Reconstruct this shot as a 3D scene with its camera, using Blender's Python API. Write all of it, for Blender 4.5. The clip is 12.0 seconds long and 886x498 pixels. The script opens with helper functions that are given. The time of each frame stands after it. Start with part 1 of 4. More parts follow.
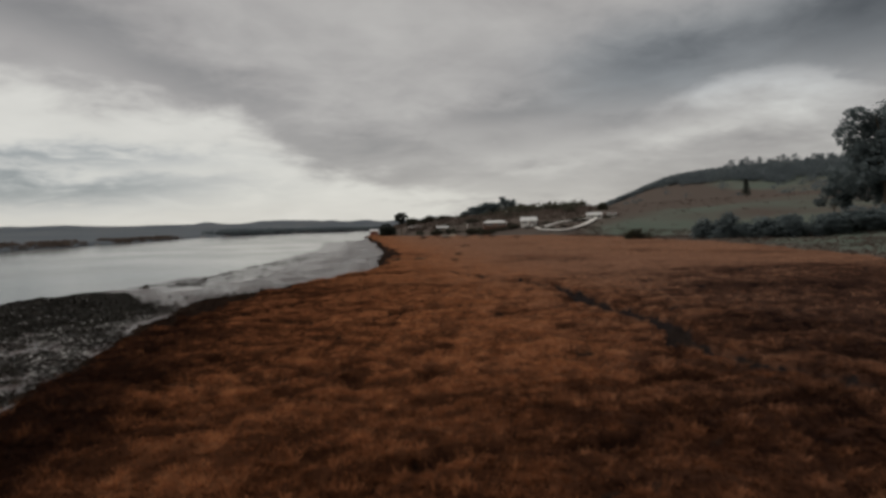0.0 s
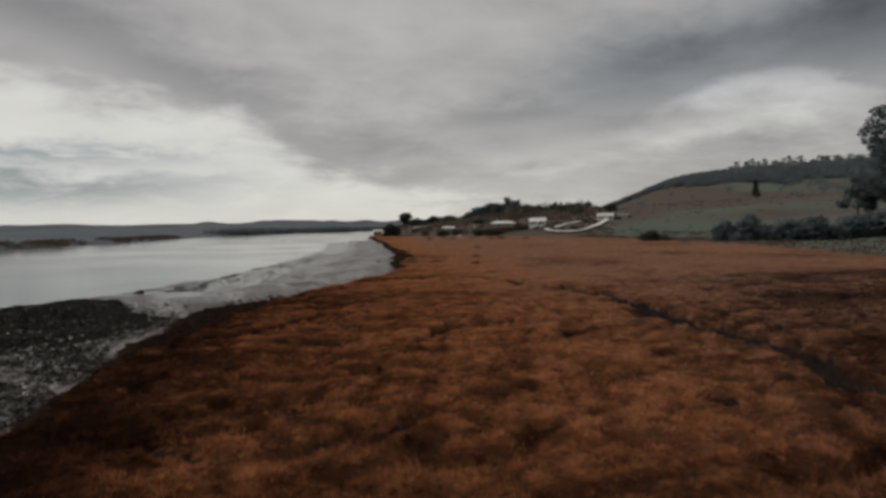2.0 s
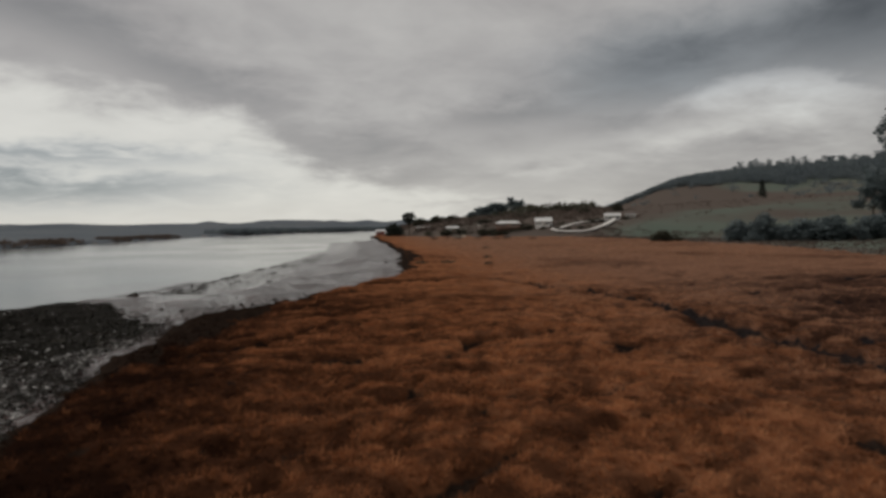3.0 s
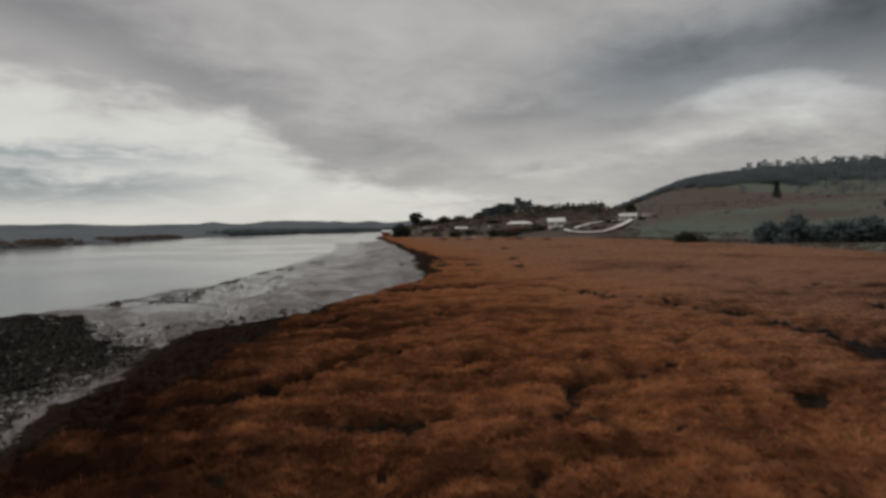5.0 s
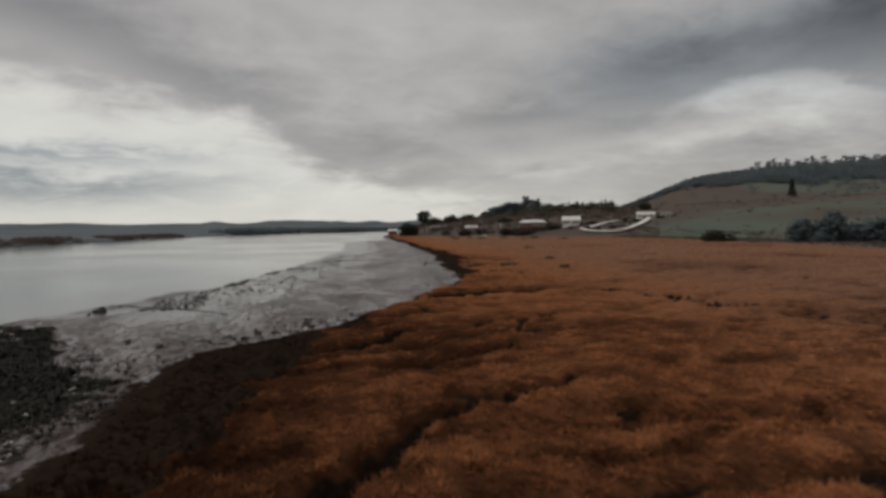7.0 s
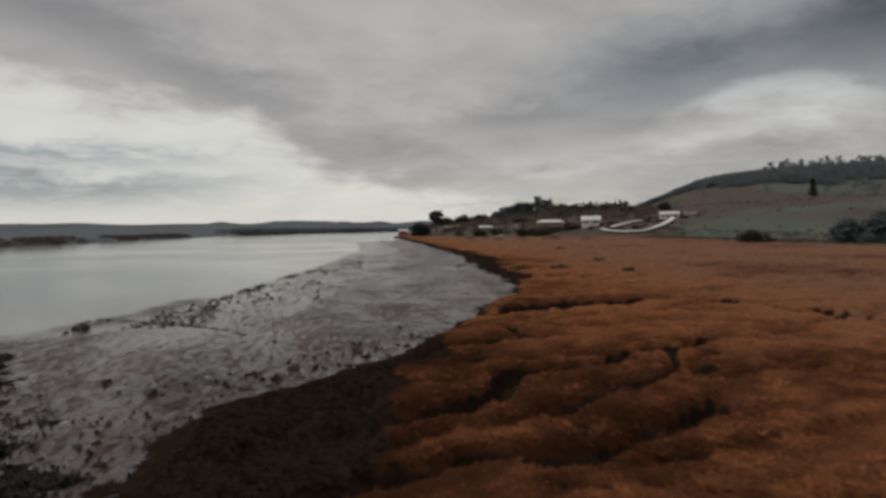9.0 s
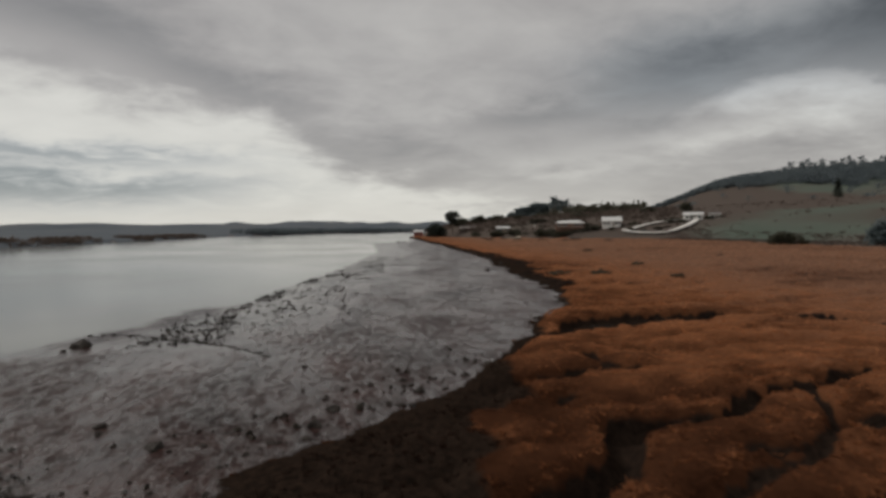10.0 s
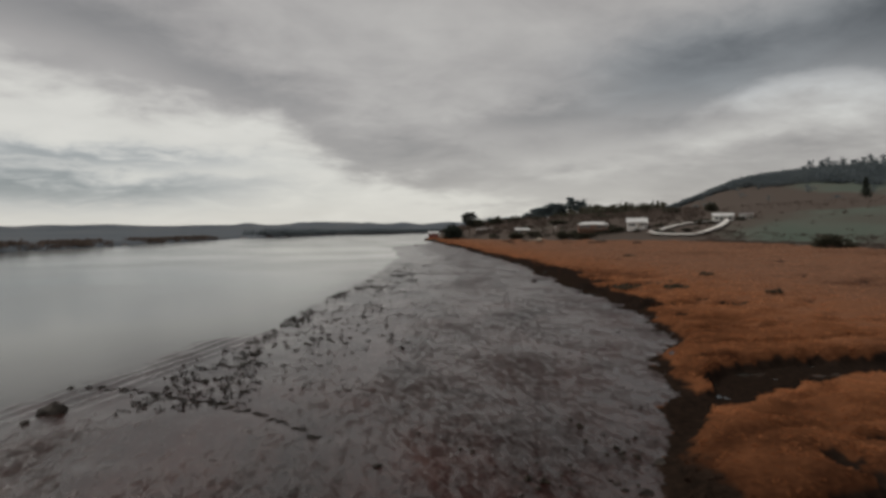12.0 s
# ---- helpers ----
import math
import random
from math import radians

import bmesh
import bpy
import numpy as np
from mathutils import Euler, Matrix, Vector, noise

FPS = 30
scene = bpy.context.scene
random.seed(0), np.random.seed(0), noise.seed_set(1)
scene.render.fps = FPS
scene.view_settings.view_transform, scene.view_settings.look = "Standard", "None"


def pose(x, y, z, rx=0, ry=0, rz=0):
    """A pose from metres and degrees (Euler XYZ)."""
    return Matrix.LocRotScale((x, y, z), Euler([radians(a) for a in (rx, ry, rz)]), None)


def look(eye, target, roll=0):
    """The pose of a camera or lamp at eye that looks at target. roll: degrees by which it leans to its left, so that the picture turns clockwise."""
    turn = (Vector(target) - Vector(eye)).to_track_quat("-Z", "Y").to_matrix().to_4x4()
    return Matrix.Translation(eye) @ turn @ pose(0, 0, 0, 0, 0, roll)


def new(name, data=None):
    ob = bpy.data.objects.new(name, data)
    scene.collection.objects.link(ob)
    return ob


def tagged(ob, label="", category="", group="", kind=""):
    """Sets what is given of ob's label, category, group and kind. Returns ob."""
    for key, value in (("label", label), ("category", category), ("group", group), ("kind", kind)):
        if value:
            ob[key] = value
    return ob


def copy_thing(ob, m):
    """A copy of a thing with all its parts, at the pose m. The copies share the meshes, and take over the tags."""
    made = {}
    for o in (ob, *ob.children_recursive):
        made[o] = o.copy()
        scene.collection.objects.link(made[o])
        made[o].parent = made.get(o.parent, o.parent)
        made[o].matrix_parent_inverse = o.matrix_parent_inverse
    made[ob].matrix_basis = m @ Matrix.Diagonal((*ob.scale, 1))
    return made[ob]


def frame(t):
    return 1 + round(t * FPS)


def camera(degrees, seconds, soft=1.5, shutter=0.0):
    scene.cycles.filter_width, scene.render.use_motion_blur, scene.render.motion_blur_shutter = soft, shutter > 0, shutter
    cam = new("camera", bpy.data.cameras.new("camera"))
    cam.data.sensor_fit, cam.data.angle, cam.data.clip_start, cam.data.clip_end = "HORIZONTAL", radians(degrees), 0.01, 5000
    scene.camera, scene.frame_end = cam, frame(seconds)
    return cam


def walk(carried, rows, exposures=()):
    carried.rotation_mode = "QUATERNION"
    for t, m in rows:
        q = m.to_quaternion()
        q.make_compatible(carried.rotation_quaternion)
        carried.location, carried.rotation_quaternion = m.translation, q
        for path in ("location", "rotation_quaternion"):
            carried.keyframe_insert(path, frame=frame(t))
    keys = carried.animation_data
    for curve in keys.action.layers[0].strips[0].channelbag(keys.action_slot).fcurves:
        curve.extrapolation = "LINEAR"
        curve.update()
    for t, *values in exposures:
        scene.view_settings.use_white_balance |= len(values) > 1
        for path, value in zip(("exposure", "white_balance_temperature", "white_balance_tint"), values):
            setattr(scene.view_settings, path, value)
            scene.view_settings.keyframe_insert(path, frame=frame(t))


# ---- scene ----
cam = camera(74.0, 12.0, soft=3.3, shutter=0.4)
PATH = [
    (0, (4.16, 0.855, 7.371), (4.68, 2.784, 7.29), -1.3),
    (0.5, (3.721, 3.101, 7.381), (4.241, 5.031, 7.301), -1.2),
    (1, (3.45, 5.398, 7.374), (3.97, 7.328, 7.294), -1.1),
    (1.5, (3.187, 7.908, 7.378), (3.705, 9.838, 7.299), -1.0),
    (2, (2.864, 10.401, 7.344), (3.383, 12.331, 7.265), -1.0),
    (2.5, (2.571, 13.591, 7.165), (3.09, 15.521, 7.088), -0.9),
    (3, (2.371, 16.238, 7.117), (2.887, 18.168, 7.039), -0.9),
    (5, (1.753, 28.095, 6.736), (2.26, 30.029, 6.662), -0.8),
    (5.5, (1.358, 30.962, 6.614), (1.864, 32.896, 6.54), -0.7),
    (6, (0.99, 34.028, 6.414), (1.493, 35.962, 6.341), -0.7),
    (6.5, (0.509, 37.175, 6.235), (1.011, 39.11, 6.162), -0.7),
    (7, (0.041, 40.19, 6.01), (0.541, 42.125, 5.936), -0.7),
    (9, (-1.884, 52.362, 5.578), (-1.402, 54.301, 5.507), -0.6),
    (9.5, (-2.399, 55.402, 5.619), (-1.94, 57.347, 5.549), -0.5),
    (10, (-2.834, 58.127, 5.773), (-2.394, 60.077, 5.704), -0.5),
    (10.5, (-3.416, 61.017, 5.919), (-2.983, 62.969, 5.851), -0.5),
    (11, (-3.873, 63.68, 5.967), (-3.447, 65.634, 5.902), -0.6),
    (11.5, (-4.311, 66.203, 6.302), (-3.896, 68.159, 6.235), -0.6),
    (12, (-4.788, 68.596, 6.556), (-4.382, 70.553, 6.489), -0.6),
]
walk(cam, [(t, look(eye, target, roll)) for t, eye, target, roll in PATH])

# ---- world, sun ----
def nd(tree, kind, **props):
    n = tree.nodes.new(kind)
    for k, v in props.items():
        setattr(n, k, v)
    return n


def put_in(tree, socket, value):
    if isinstance(value, bpy.types.NodeSocket):
        tree.links.new(value, socket)
    elif value is not None:
        socket.default_value = value


def mth(tree, op, a, b=None, c=None, clamp=False):
    n = nd(tree, "ShaderNodeMath", operation=op, use_clamp=clamp)
    for s, v in zip(n.inputs, (a, b, c)):
        put_in(tree, s, v)
    return n.outputs[0]


def span(tree, value, a, b, c=0.0, d=1.0, smooth=True):
    n = nd(tree, "ShaderNodeMapRange", interpolation_type="SMOOTHSTEP" if smooth else "LINEAR")
    for s, v in zip(n.inputs, (value, a, b, c, d)):
        put_in(tree, s, v)
    return n.outputs[0]


def noise_of(tree, vector, scale, detail=4.0, rough=0.55, distort=0.0):
    n = nd(tree, "ShaderNodeTexNoise")
    put_in(tree, n.inputs["Vector"], vector)
    n.inputs["Scale"].default_value, n.inputs["Detail"].default_value = scale, detail
    n.inputs["Roughness"].default_value, n.inputs["Distortion"].default_value = rough, distort
    return n.outputs["Fac"]


def ramp(tree, fac, stops):
    n = nd(tree, "ShaderNodeValToRGB")
    put_in(tree, n.inputs[0], fac)
    while len(n.color_ramp.elements) < len(stops):
        n.color_ramp.elements.new(0.5)
    for e, (at, col) in zip(n.color_ramp.elements, stops):
        e.position, e.color = at, (*col, 1)
    return n.outputs[0]


def mix(tree, fac, a, b, mode="MIX"):
    n = nd(tree, "ShaderNodeMix", data_type="RGBA", blend_type=mode)
    put_in(tree, n.inputs[0], fac)
    for s, v in ((n.inputs[6], a), (n.inputs[7], b)):
        put_in(tree, s, (*v, 1) if isinstance(v, tuple) else v)
    return n.outputs[2]


SUN_AZ, SUN_EL = radians(-40), radians(52)
world = bpy.data.worlds.new("overcast_sky")
scene.world = world
world.use_nodes = True
wt = world.node_tree
wt.nodes.clear()
sky = nd(wt, "ShaderNodeTexSky", sky_type="NISHITA", sun_disc=False, sun_elevation=SUN_EL, sun_rotation=SUN_AZ)
ray = nd(wt, "ShaderNodeTexCoord").outputs["Generated"]
xyz = nd(wt, "ShaderNodeSeparateXYZ")
wt.links.new(ray, xyz.inputs[0])
dx, dy, dz = xyz.outputs
az = mth(wt, "MULTIPLY", mth(wt, "ARCTAN2", dx, dy), 57.2958)
el = mth(wt, "MULTIPLY", mth(wt, "ARCSINE", dz), 57.2958)
# the cloud deck, seen as a sheet overhead
lift = mth(wt, "ADD", mth(wt, "MAXIMUM", dz, 0.0), 0.20)
deck = nd(wt, "ShaderNodeCombineXYZ")
wt.links.new(mth(wt, "DIVIDE", dx, lift), deck.inputs[0])
wt.links.new(mth(wt, "DIVIDE", dy, lift), deck.inputs[1])
streak = nd(wt, "ShaderNodeMapping")
wt.links.new(deck.outputs[0], streak.inputs[0])
streak.inputs["Rotation"].default_value[2] = radians(12)
streak.inputs["Scale"].default_value = (0.85, 0.9, 1)
streak.inputs["Location"].default_value = (3.1, 1.7, 0)
big = mth(wt, "SUBTRACT", noise_of(wt, streak.outputs[0], 0.9, 2, 0.45, 0.2), 0.5)
mid = mth(wt, "SUBTRACT", noise_of(wt, streak.outputs[0], 2.4, 5, 0.55, 0.35), 0.5)
fine = mth(wt, "SUBTRACT", noise_of(wt, streak.outputs[0], 7.0, 5, 0.6, 0.5), 0.5)
puff = mth(wt, "ADD", mid, mth(wt, "MULTIPLY", fine, 0.35))
az_w = mth(wt, "ADD", az, mth(wt, "MULTIPLY", mid, 9.0))
el_w = mth(wt, "ADD", el, mth(wt, "ADD", mth(wt, "MULTIPLY", puff, 3.2), mth(wt, "MULTIPLY", fine, 1.2)))


def cloud_mass(at_az, at_el, wide, high, tilt=0.0):
    """A soft-edged mass of cloud at a bearing and height in degrees, its outline broken by the puffs."""
    u = mth(wt, "SUBTRACT", az_w, at_az)
    v = mth(wt, "SUBTRACT", mth(wt, "SUBTRACT", el_w, at_el), mth(wt, "MULTIPLY", u, tilt))
    u, v = mth(wt, "DIVIDE", u, wide), mth(wt, "DIVIDE", v, high)
    r2 = mth(wt, "ADD", mth(wt, "MULTIPLY", u, u), mth(wt, "MULTIPLY", v, v))
    return mth(wt, "EXPONENT", mth(wt, "MULTIPLY", r2, -1.0))


grey = mth(wt, "ADD", 0.375, mth(wt, "ADD", mth(wt, "MULTIPLY", big, 0.10), mth(wt, "MULTIPLY", puff, 0.30)))
heavy = mth(wt, "ADD", cloud_mass(35.5, 14.2, 9.5, 3.6, 0.06), mth(wt, "MULTIPLY", cloud_mass(51, 16.0, 9, 5.5), 0.9), clamp=True)
for amount, mass in (
        (-0.09, cloud_mass(-9, 14.0, 12, 2.2, -0.30)), (-0.20, heavy), (-0.13, cloud_mass(-22, 18.5, 9, 3.0)),
        (-0.10, cloud_mass(21.5, 10.6, 7, 1.2, 0.05)), (-0.045, cloud_mass(6, 8.2, 7, 1.4, -0.05)), (-0.07, cloud_mass(33, 9.0, 5, 0.8)),
        (0.07, cloud_mass(9, 16, 10, 6)), (0.09, cloud_mass(25, 6.3, 7, 1.3, 0.04)), (0.09, cloud_mass(38, 8.2, 7, 1.1, 0.05)),
        (0.10, cloud_mass(20, 2.6, 15, 1.6)), (-0.10, cloud_mass(53, 19, 8, 5))):
    grey = mth(wt, "ADD", grey, mth(wt, "MULTIPLY", mass, amount))
grey = mth(wt, "MAXIMUM", grey, 0.07)
# the thin bright gap low over the water, under a falling edge of cloud
edge = ramp(wt, span(wt, az, -60.0, 60.0, 0.0, 1.0, False), [(0.20, (0.66,) * 3), (0.315, (0.60,) * 3), (0.37, (0.54,) * 3), (0.465, (0.49,) * 3), (0.505, (0.32,) * 3), (0.55, (0.23,) * 3), (0.61, (0.15,) * 3), (0.74, (0.04,) * 3)])
over = mth(wt, "SUBTRACT", el, mth(wt, "ADD", mth(wt, "MULTIPLY", edge, 21.0), mth(wt, "MULTIPLY", puff, 7.0)))
gap = span(wt, over, 1.7, -1.9)
gap = mth(wt, "MULTIPLY", gap, span(wt, az, 34.0, 12.0))
# a brighter break to the right, domed on top
off_az = mth(wt, "SUBTRACT", az_w, 43.5)
dome = mth(wt, "SUBTRACT", 12.6, mth(wt, "MULTIPLY", mth(wt, "MULTIPLY", off_az, off_az), 0.030))
brk = mth(wt, "MULTIPLY", span(wt, mth(wt, "SUBTRACT", el_w, dome), 0.5, -1.0), mth(wt, "MULTIPLY", span(wt, el_w, 5.0, 10.5), span(wt, mth(wt, "ABSOLUTE", off_az), 14.0, 4.0)))
gap = mth(wt, "MAXIMUM", gap, mth(wt, "MULTIPLY", brk, mth(wt, "ADD", 0.50, mth(wt, "MULTIPLY", puff, 1.5))))
light = mth(wt, "ADD", mth(wt, "MULTIPLY", grey, mth(wt, "SUBTRACT", 1.0, gap)), mth(wt, "MULTIPLY", gap, mth(wt, "ADD", 0.65, mth(wt, "MULTIPLY", puff, 0.16))))
# a blue-grey bank low on the left
bank_c = mth(wt, "MAXIMUM", cloud_mass(-22, 3.8, 14, 1.8), mth(wt, "MULTIPLY", cloud_mass(-20, 6.3, 13, 0.9), 0.8))
bank_c = mth(wt, "MULTIPLY", bank_c, span(wt, puff, 0.22, -0.12, 0.45, 1.0))
light = mth(wt, "MULTIPLY", light, mth(wt, "SUBTRACT", 1.0, mth(wt, "MULTIPLY", bank_c, 0.62)))
tint = ramp(wt, light, [(0.0, (0.99, 1.0, 1.0)), (0.33, (1.045, 0.995, 0.955)), (0.62, (1.02, 1.0, 0.93))])
tint = mix(wt, bank_c, tint, (0.91, 1.0, 1.03))
tint = mix(wt, heavy, tint, (0.95, 1.0, 1.03))
lit = nd(wt, "ShaderNodeVectorMath", operation="SCALE")
wt.links.new(tint, lit.inputs[0])
wt.links.new(light, lit.inputs[3])
thin = nd(wt, "ShaderNodeVectorMath", operation="SCALE")
wt.links.new(sky.outputs[0], thin.inputs[0])
thin.inputs[3].default_value = 0.1
sky_mix = mix(wt, 0.94, thin.outputs[0], lit.outputs[0])
bg = nd(wt, "ShaderNodeBackground")
wt.links.new(sky_mix, bg.inputs[0])
bg.inputs[1].default_value = 1.0
wo = nd(wt, "ShaderNodeOutputWorld")
wt.links.new(bg.outputs[0], wo.inputs[0])

sun = new("sun", bpy.data.lights.new("sun", "SUN"))
sun.data.energy, sun.data.angle, sun.data.color = 1.9, radians(30), (1.0, 0.95, 0.88)
sun.matrix_world = look((math.sin(SUN_AZ) * 60, math.cos(SUN_AZ) * 60, 60 * math.tan(SUN_EL)), (0, 0, 0))

# ---- materials ----


def surf(name, cols, scale=1.0, rough=(0.7, 0.95), bump=0.3, spec=0.35, fine_scale=9.0, tone="", stretch=(1, 1, 1), random_tint=0.0, soil="", thin_leaf=0.0, haze_span=None):
    """A worn natural surface: two scales of variation over a ramp of colours, gloss and relief from the same noise."""
    m = bpy.data.materials.new(name)
    m.use_nodes = True
    t = m.node_tree
    b = t.nodes["Principled BSDF"]
    co = nd(t, "ShaderNodeTexCoord").outputs["Object"]
    mp = nd(t, "ShaderNodeMapping")
    t.links.new(co, mp.inputs[0])
    mp.inputs["Scale"].default_value = stretch
    a = noise_of(t, mp.outputs[0], scale, 4, 0.55, 0.2)
    f = noise_of(t, mp.outputs[0], scale * fine_scale, 5, 0.65)
    v = mth(t, "ADD", mth(t, "MULTIPLY", a, 0.6), mth(t, "MULTIPLY", f, 0.4))
    if tone:
        v = mth(t, "ADD", mth(t, "MULTIPLY", v, 0.45), mth(t, "MULTIPLY", nd(t, "ShaderNodeAttribute", attribute_name=tone).outputs["Fac"], 0.6))
    if random_tint:
        v = mth(t, "ADD", v, mth(t, "MULTIPLY", mth(t, "SUBTRACT", nd(t, "ShaderNodeObjectInfo").outputs["Random"], 0.5), random_tint))
    n = len(cols)
    colour = ramp(t, v, [(0.3 + 0.4 * i / max(1, n - 1), c) for i, c in enumerate(cols)])
    if soil:
        bare = nd(t, "ShaderNodeAttribute", attribute_name=soil).outputs["Fac"]
        bare = span(t, mth(t, "ADD", bare, mth(t, "MULTIPLY", mth(t, "SUBTRACT", f, 0.5), 0.7)), 0.3, 0.7)
        colour = mix(t, bare, colour, ramp(t, f, [(0.3, (0.007, 0.0055, 0.0045)), (0.7, (0.026, 0.017, 0.0125))]))
    # haze over the marsh's right side, put into the colour as a cooler tint
    if haze_span:
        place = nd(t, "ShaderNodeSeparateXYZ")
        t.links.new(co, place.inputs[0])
        inland = span(t, mth(t, "ADD", place.outputs[0], mth(t, "ADD", mth(t, "MULTIPLY", place.outputs[1], -0.12), mth(t, "MULTIPLY", mth(t, "SUBTRACT", a, 0.5), 40.0))), *haze_span)
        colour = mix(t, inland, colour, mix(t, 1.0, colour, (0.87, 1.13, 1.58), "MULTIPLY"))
    t.links.new(colour, b.inputs["Base Color"])
    t.links.new(span(t, f, 0.3, 0.7, *rough), b.inputs["Roughness"])
    b.inputs["Specular IOR Level"].default_value = spec
    if thin_leaf:
        glow = nd(t, "ShaderNodeBsdfTranslucent")
        t.links.new(colour, glow.inputs["Color"])
        both = nd(t, "ShaderNodeMixShader")
        both.inputs[0].default_value = thin_leaf
        t.links.new(b.outputs[0], both.inputs[1])
        t.links.new(glow.outputs[0], both.inputs[2])
        t.links.new(both.outputs[0], t.nodes["Material Output"].inputs["Surface"])
    if bump:
        bp = nd(t, "ShaderNodeBump")
        bp.inputs["Strength"].default_value, bp.inputs["Distance"].default_value = bump, 0.6 / scale / fine_scale
        t.links.new(f, bp.inputs["Height"])
        t.links.new(bp.outputs[0], b.inputs["Normal"])
    return m


def water_material():
    m = bpy.data.materials.new("river_water")
    m.use_nodes = True
    t = m.node_tree
    b = t.nodes["Principled BSDF"]
    co = nd(t, "ShaderNodeTexCoord").outputs["Object"]
    mp = nd(t, "ShaderNodeMapping")
    t.links.new(co, mp.inputs[0])
    mp.inputs["Rotation"].default_value[2] = radians(-20)
    mp.inputs["Scale"].default_value = (1.0, 0.35, 1.0)
    silt = noise_of(t, co, 0.05, 3)
    t.links.new(ramp(t, silt, [(0.3, (0.020, 0.019, 0.017)), (0.7, (0.034, 0.032, 0.029))]), b.inputs["Base Color"])
    b.inputs["IOR"].default_value = 1.333
    calm = noise_of(t, co, 0.018, 3)
    t.links.new(span(t, calm, 0.35, 0.65, 0.10, 0.16), b.inputs["Roughness"])
    w1 = noise_of(t, mp.outputs[0], 1.6, 3, 0.5, 0.3)
    w2 = noise_of(t, mp.outputs[0], 6.0, 3, 0.5)
    bp = nd(t, "ShaderNodeBump")
    bp.inputs["Strength"].default_value, bp.inputs["Distance"].default_value = 0.09, 0.08
    t.links.new(mth(t, "ADD", w1, mth(t, "MULTIPLY", w2, 0.3)), bp.inputs["Height"])
    t.links.new(bp.outputs[0], b.inputs["Normal"])
    return m


def mud_material():
    m = bpy.data.materials.new("wet_mud")
    m.use_nodes = True
    t = m.node_tree
    b = t.nodes["Principled BSDF"]
    co = nd(t, "ShaderNodeTexCoord").outputs["Object"]
    mp = nd(t, "ShaderNodeMapping")
    t.links.new(co, mp.inputs[0])
    mp.inputs["Rotation"].default_value[2] = radians(25)
    mp.inputs["Scale"].default_value = (1.0, 0.4, 1.0)
    a = noise_of(t, mp.outputs[0], 0.28, 5, 0.6, 0.6)
    f = noise_of(t, co, 3.5, 6, 0.65, 0.3)
    g = noise_of(t, co, 14.0, 5, 0.7)
    v = mth(t, "ADD", mth(t, "ADD", mth(t, "MULTIPLY", a, 0.38), mth(t, "MULTIPLY", f, 0.37)), mth(t, "MULTIPLY", g, 0.25))
    silt = ramp(t, v, [(0.40, (0.005, 0.0017, 0.0013)), (0.5, (0.018, 0.0066, 0.0050)), (0.62, (0.045, 0.0195, 0.0155))])
    bare = nd(t, "ShaderNodeAttribute", attribute_name="soil").outputs["Fac"]
    bare = span(t, mth(t, "ADD", bare, mth(t, "MULTIPLY", mth(t, "SUBTRACT", f, 0.5), 1.3)), 0.35, 0.65)
    t.links.new(mix(t, bare, silt, ramp(t, f, [(0.3, (0.007, 0.0055, 0.0045)), (0.7, (0.026, 0.017, 0.0125))])), b.inputs["Base Color"])
    film_n = mth(t, "ADD", mth(t, "MULTIPLY", noise_of(t, mp.outputs[0], 0.22, 5, 0.6, 0.4), 0.33), mth(t, "MULTIPLY", noise_of(t, mp.outputs[0], 2.4, 8, 0.75, 0.6), 0.67))
    up = nd(t, "ShaderNodeSeparateXYZ")
    t.links.new(co, up.inputs[0])
    tide = span(t, up.outputs[2], -0.70, -0.92, 0.0, 0.14)
    wet = span(t, mth(t, "ADD", tide, mth(t, "ADD", mth(t, "MULTIPLY", film_n, 0.8), mth(t, "MULTIPLY", g, 0.2))), 0.43, 0.57)
    t.links.new(mth(t, "SUBTRACT", span(t, v, 0.40, 0.58, 0.46, 0.38), mth(t, "MULTIPLY", wet, 0.21)), b.inputs["Roughness"])
    t.links.new(mth(t, "MULTIPLY", mth(t, "ADD", 0.03, mth(t, "MULTIPLY", wet, 0.47)), mth(t, "SUBTRACT", 1.0, bare)), b.inputs["Specular IOR Level"])
    bp = nd(t, "ShaderNodeBump")
    bp.inputs["Strength"].default_value, bp.inputs["Distance"].default_value = 0.25, 0.05
    rough_h = mth(t, "ADD", f, mth(t, "MULTIPLY", g, 0.35))
    t.links.new(mth(t, "MULTIPLY", rough_h, mth(t, "SUBTRACT", 1.0, mth(t, "MULTIPLY", wet, 0.8))), bp.inputs["Height"])
    t.links.new(bp.outputs[0], b.inputs["Normal"])
    return m


M_WATER = water_material()
M_MUD = mud_material()
M_MARSH = surf("marsh_mat", [(0.011, 0.005, 0.0032), (0.050, 0.0205, 0.0105), (0.17, 0.069, 0.032)], 0.35, (0.85, 1.0), 0.8, 0.0, 12, tone="tone", soil="soil", haze_span=(4.0, 44.0))
M_GRASS = surf("saltmarsh_grass", [(0.016, 0.007, 0.0042), (0.085, 0.032, 0.0150), (0.26, 0.100, 0.043), (0.46, 0.20, 0.090)], 0.25, (0.75, 0.95), 0.0, 0.1, 9, tone="tone", thin_leaf=0.4, haze_span=(4.0, 44.0))
M_WEED = surf("weedy_shingle", [(0.006, 0.0055, 0.005), (0.015, 0.014, 0.012), (0.042, 0.038, 0.034)], 1.1, (0.7, 1.0), 0.9, 0.0, 7)
M_PASTURE = surf("hill_pasture", [(0.074, 0.096, 0.078), (0.092, 0.103, 0.087), (0.084, 0.069, 0.060)], 0.03, (0.9, 1.0), 0.3, 0.0, 14, tone="tone")
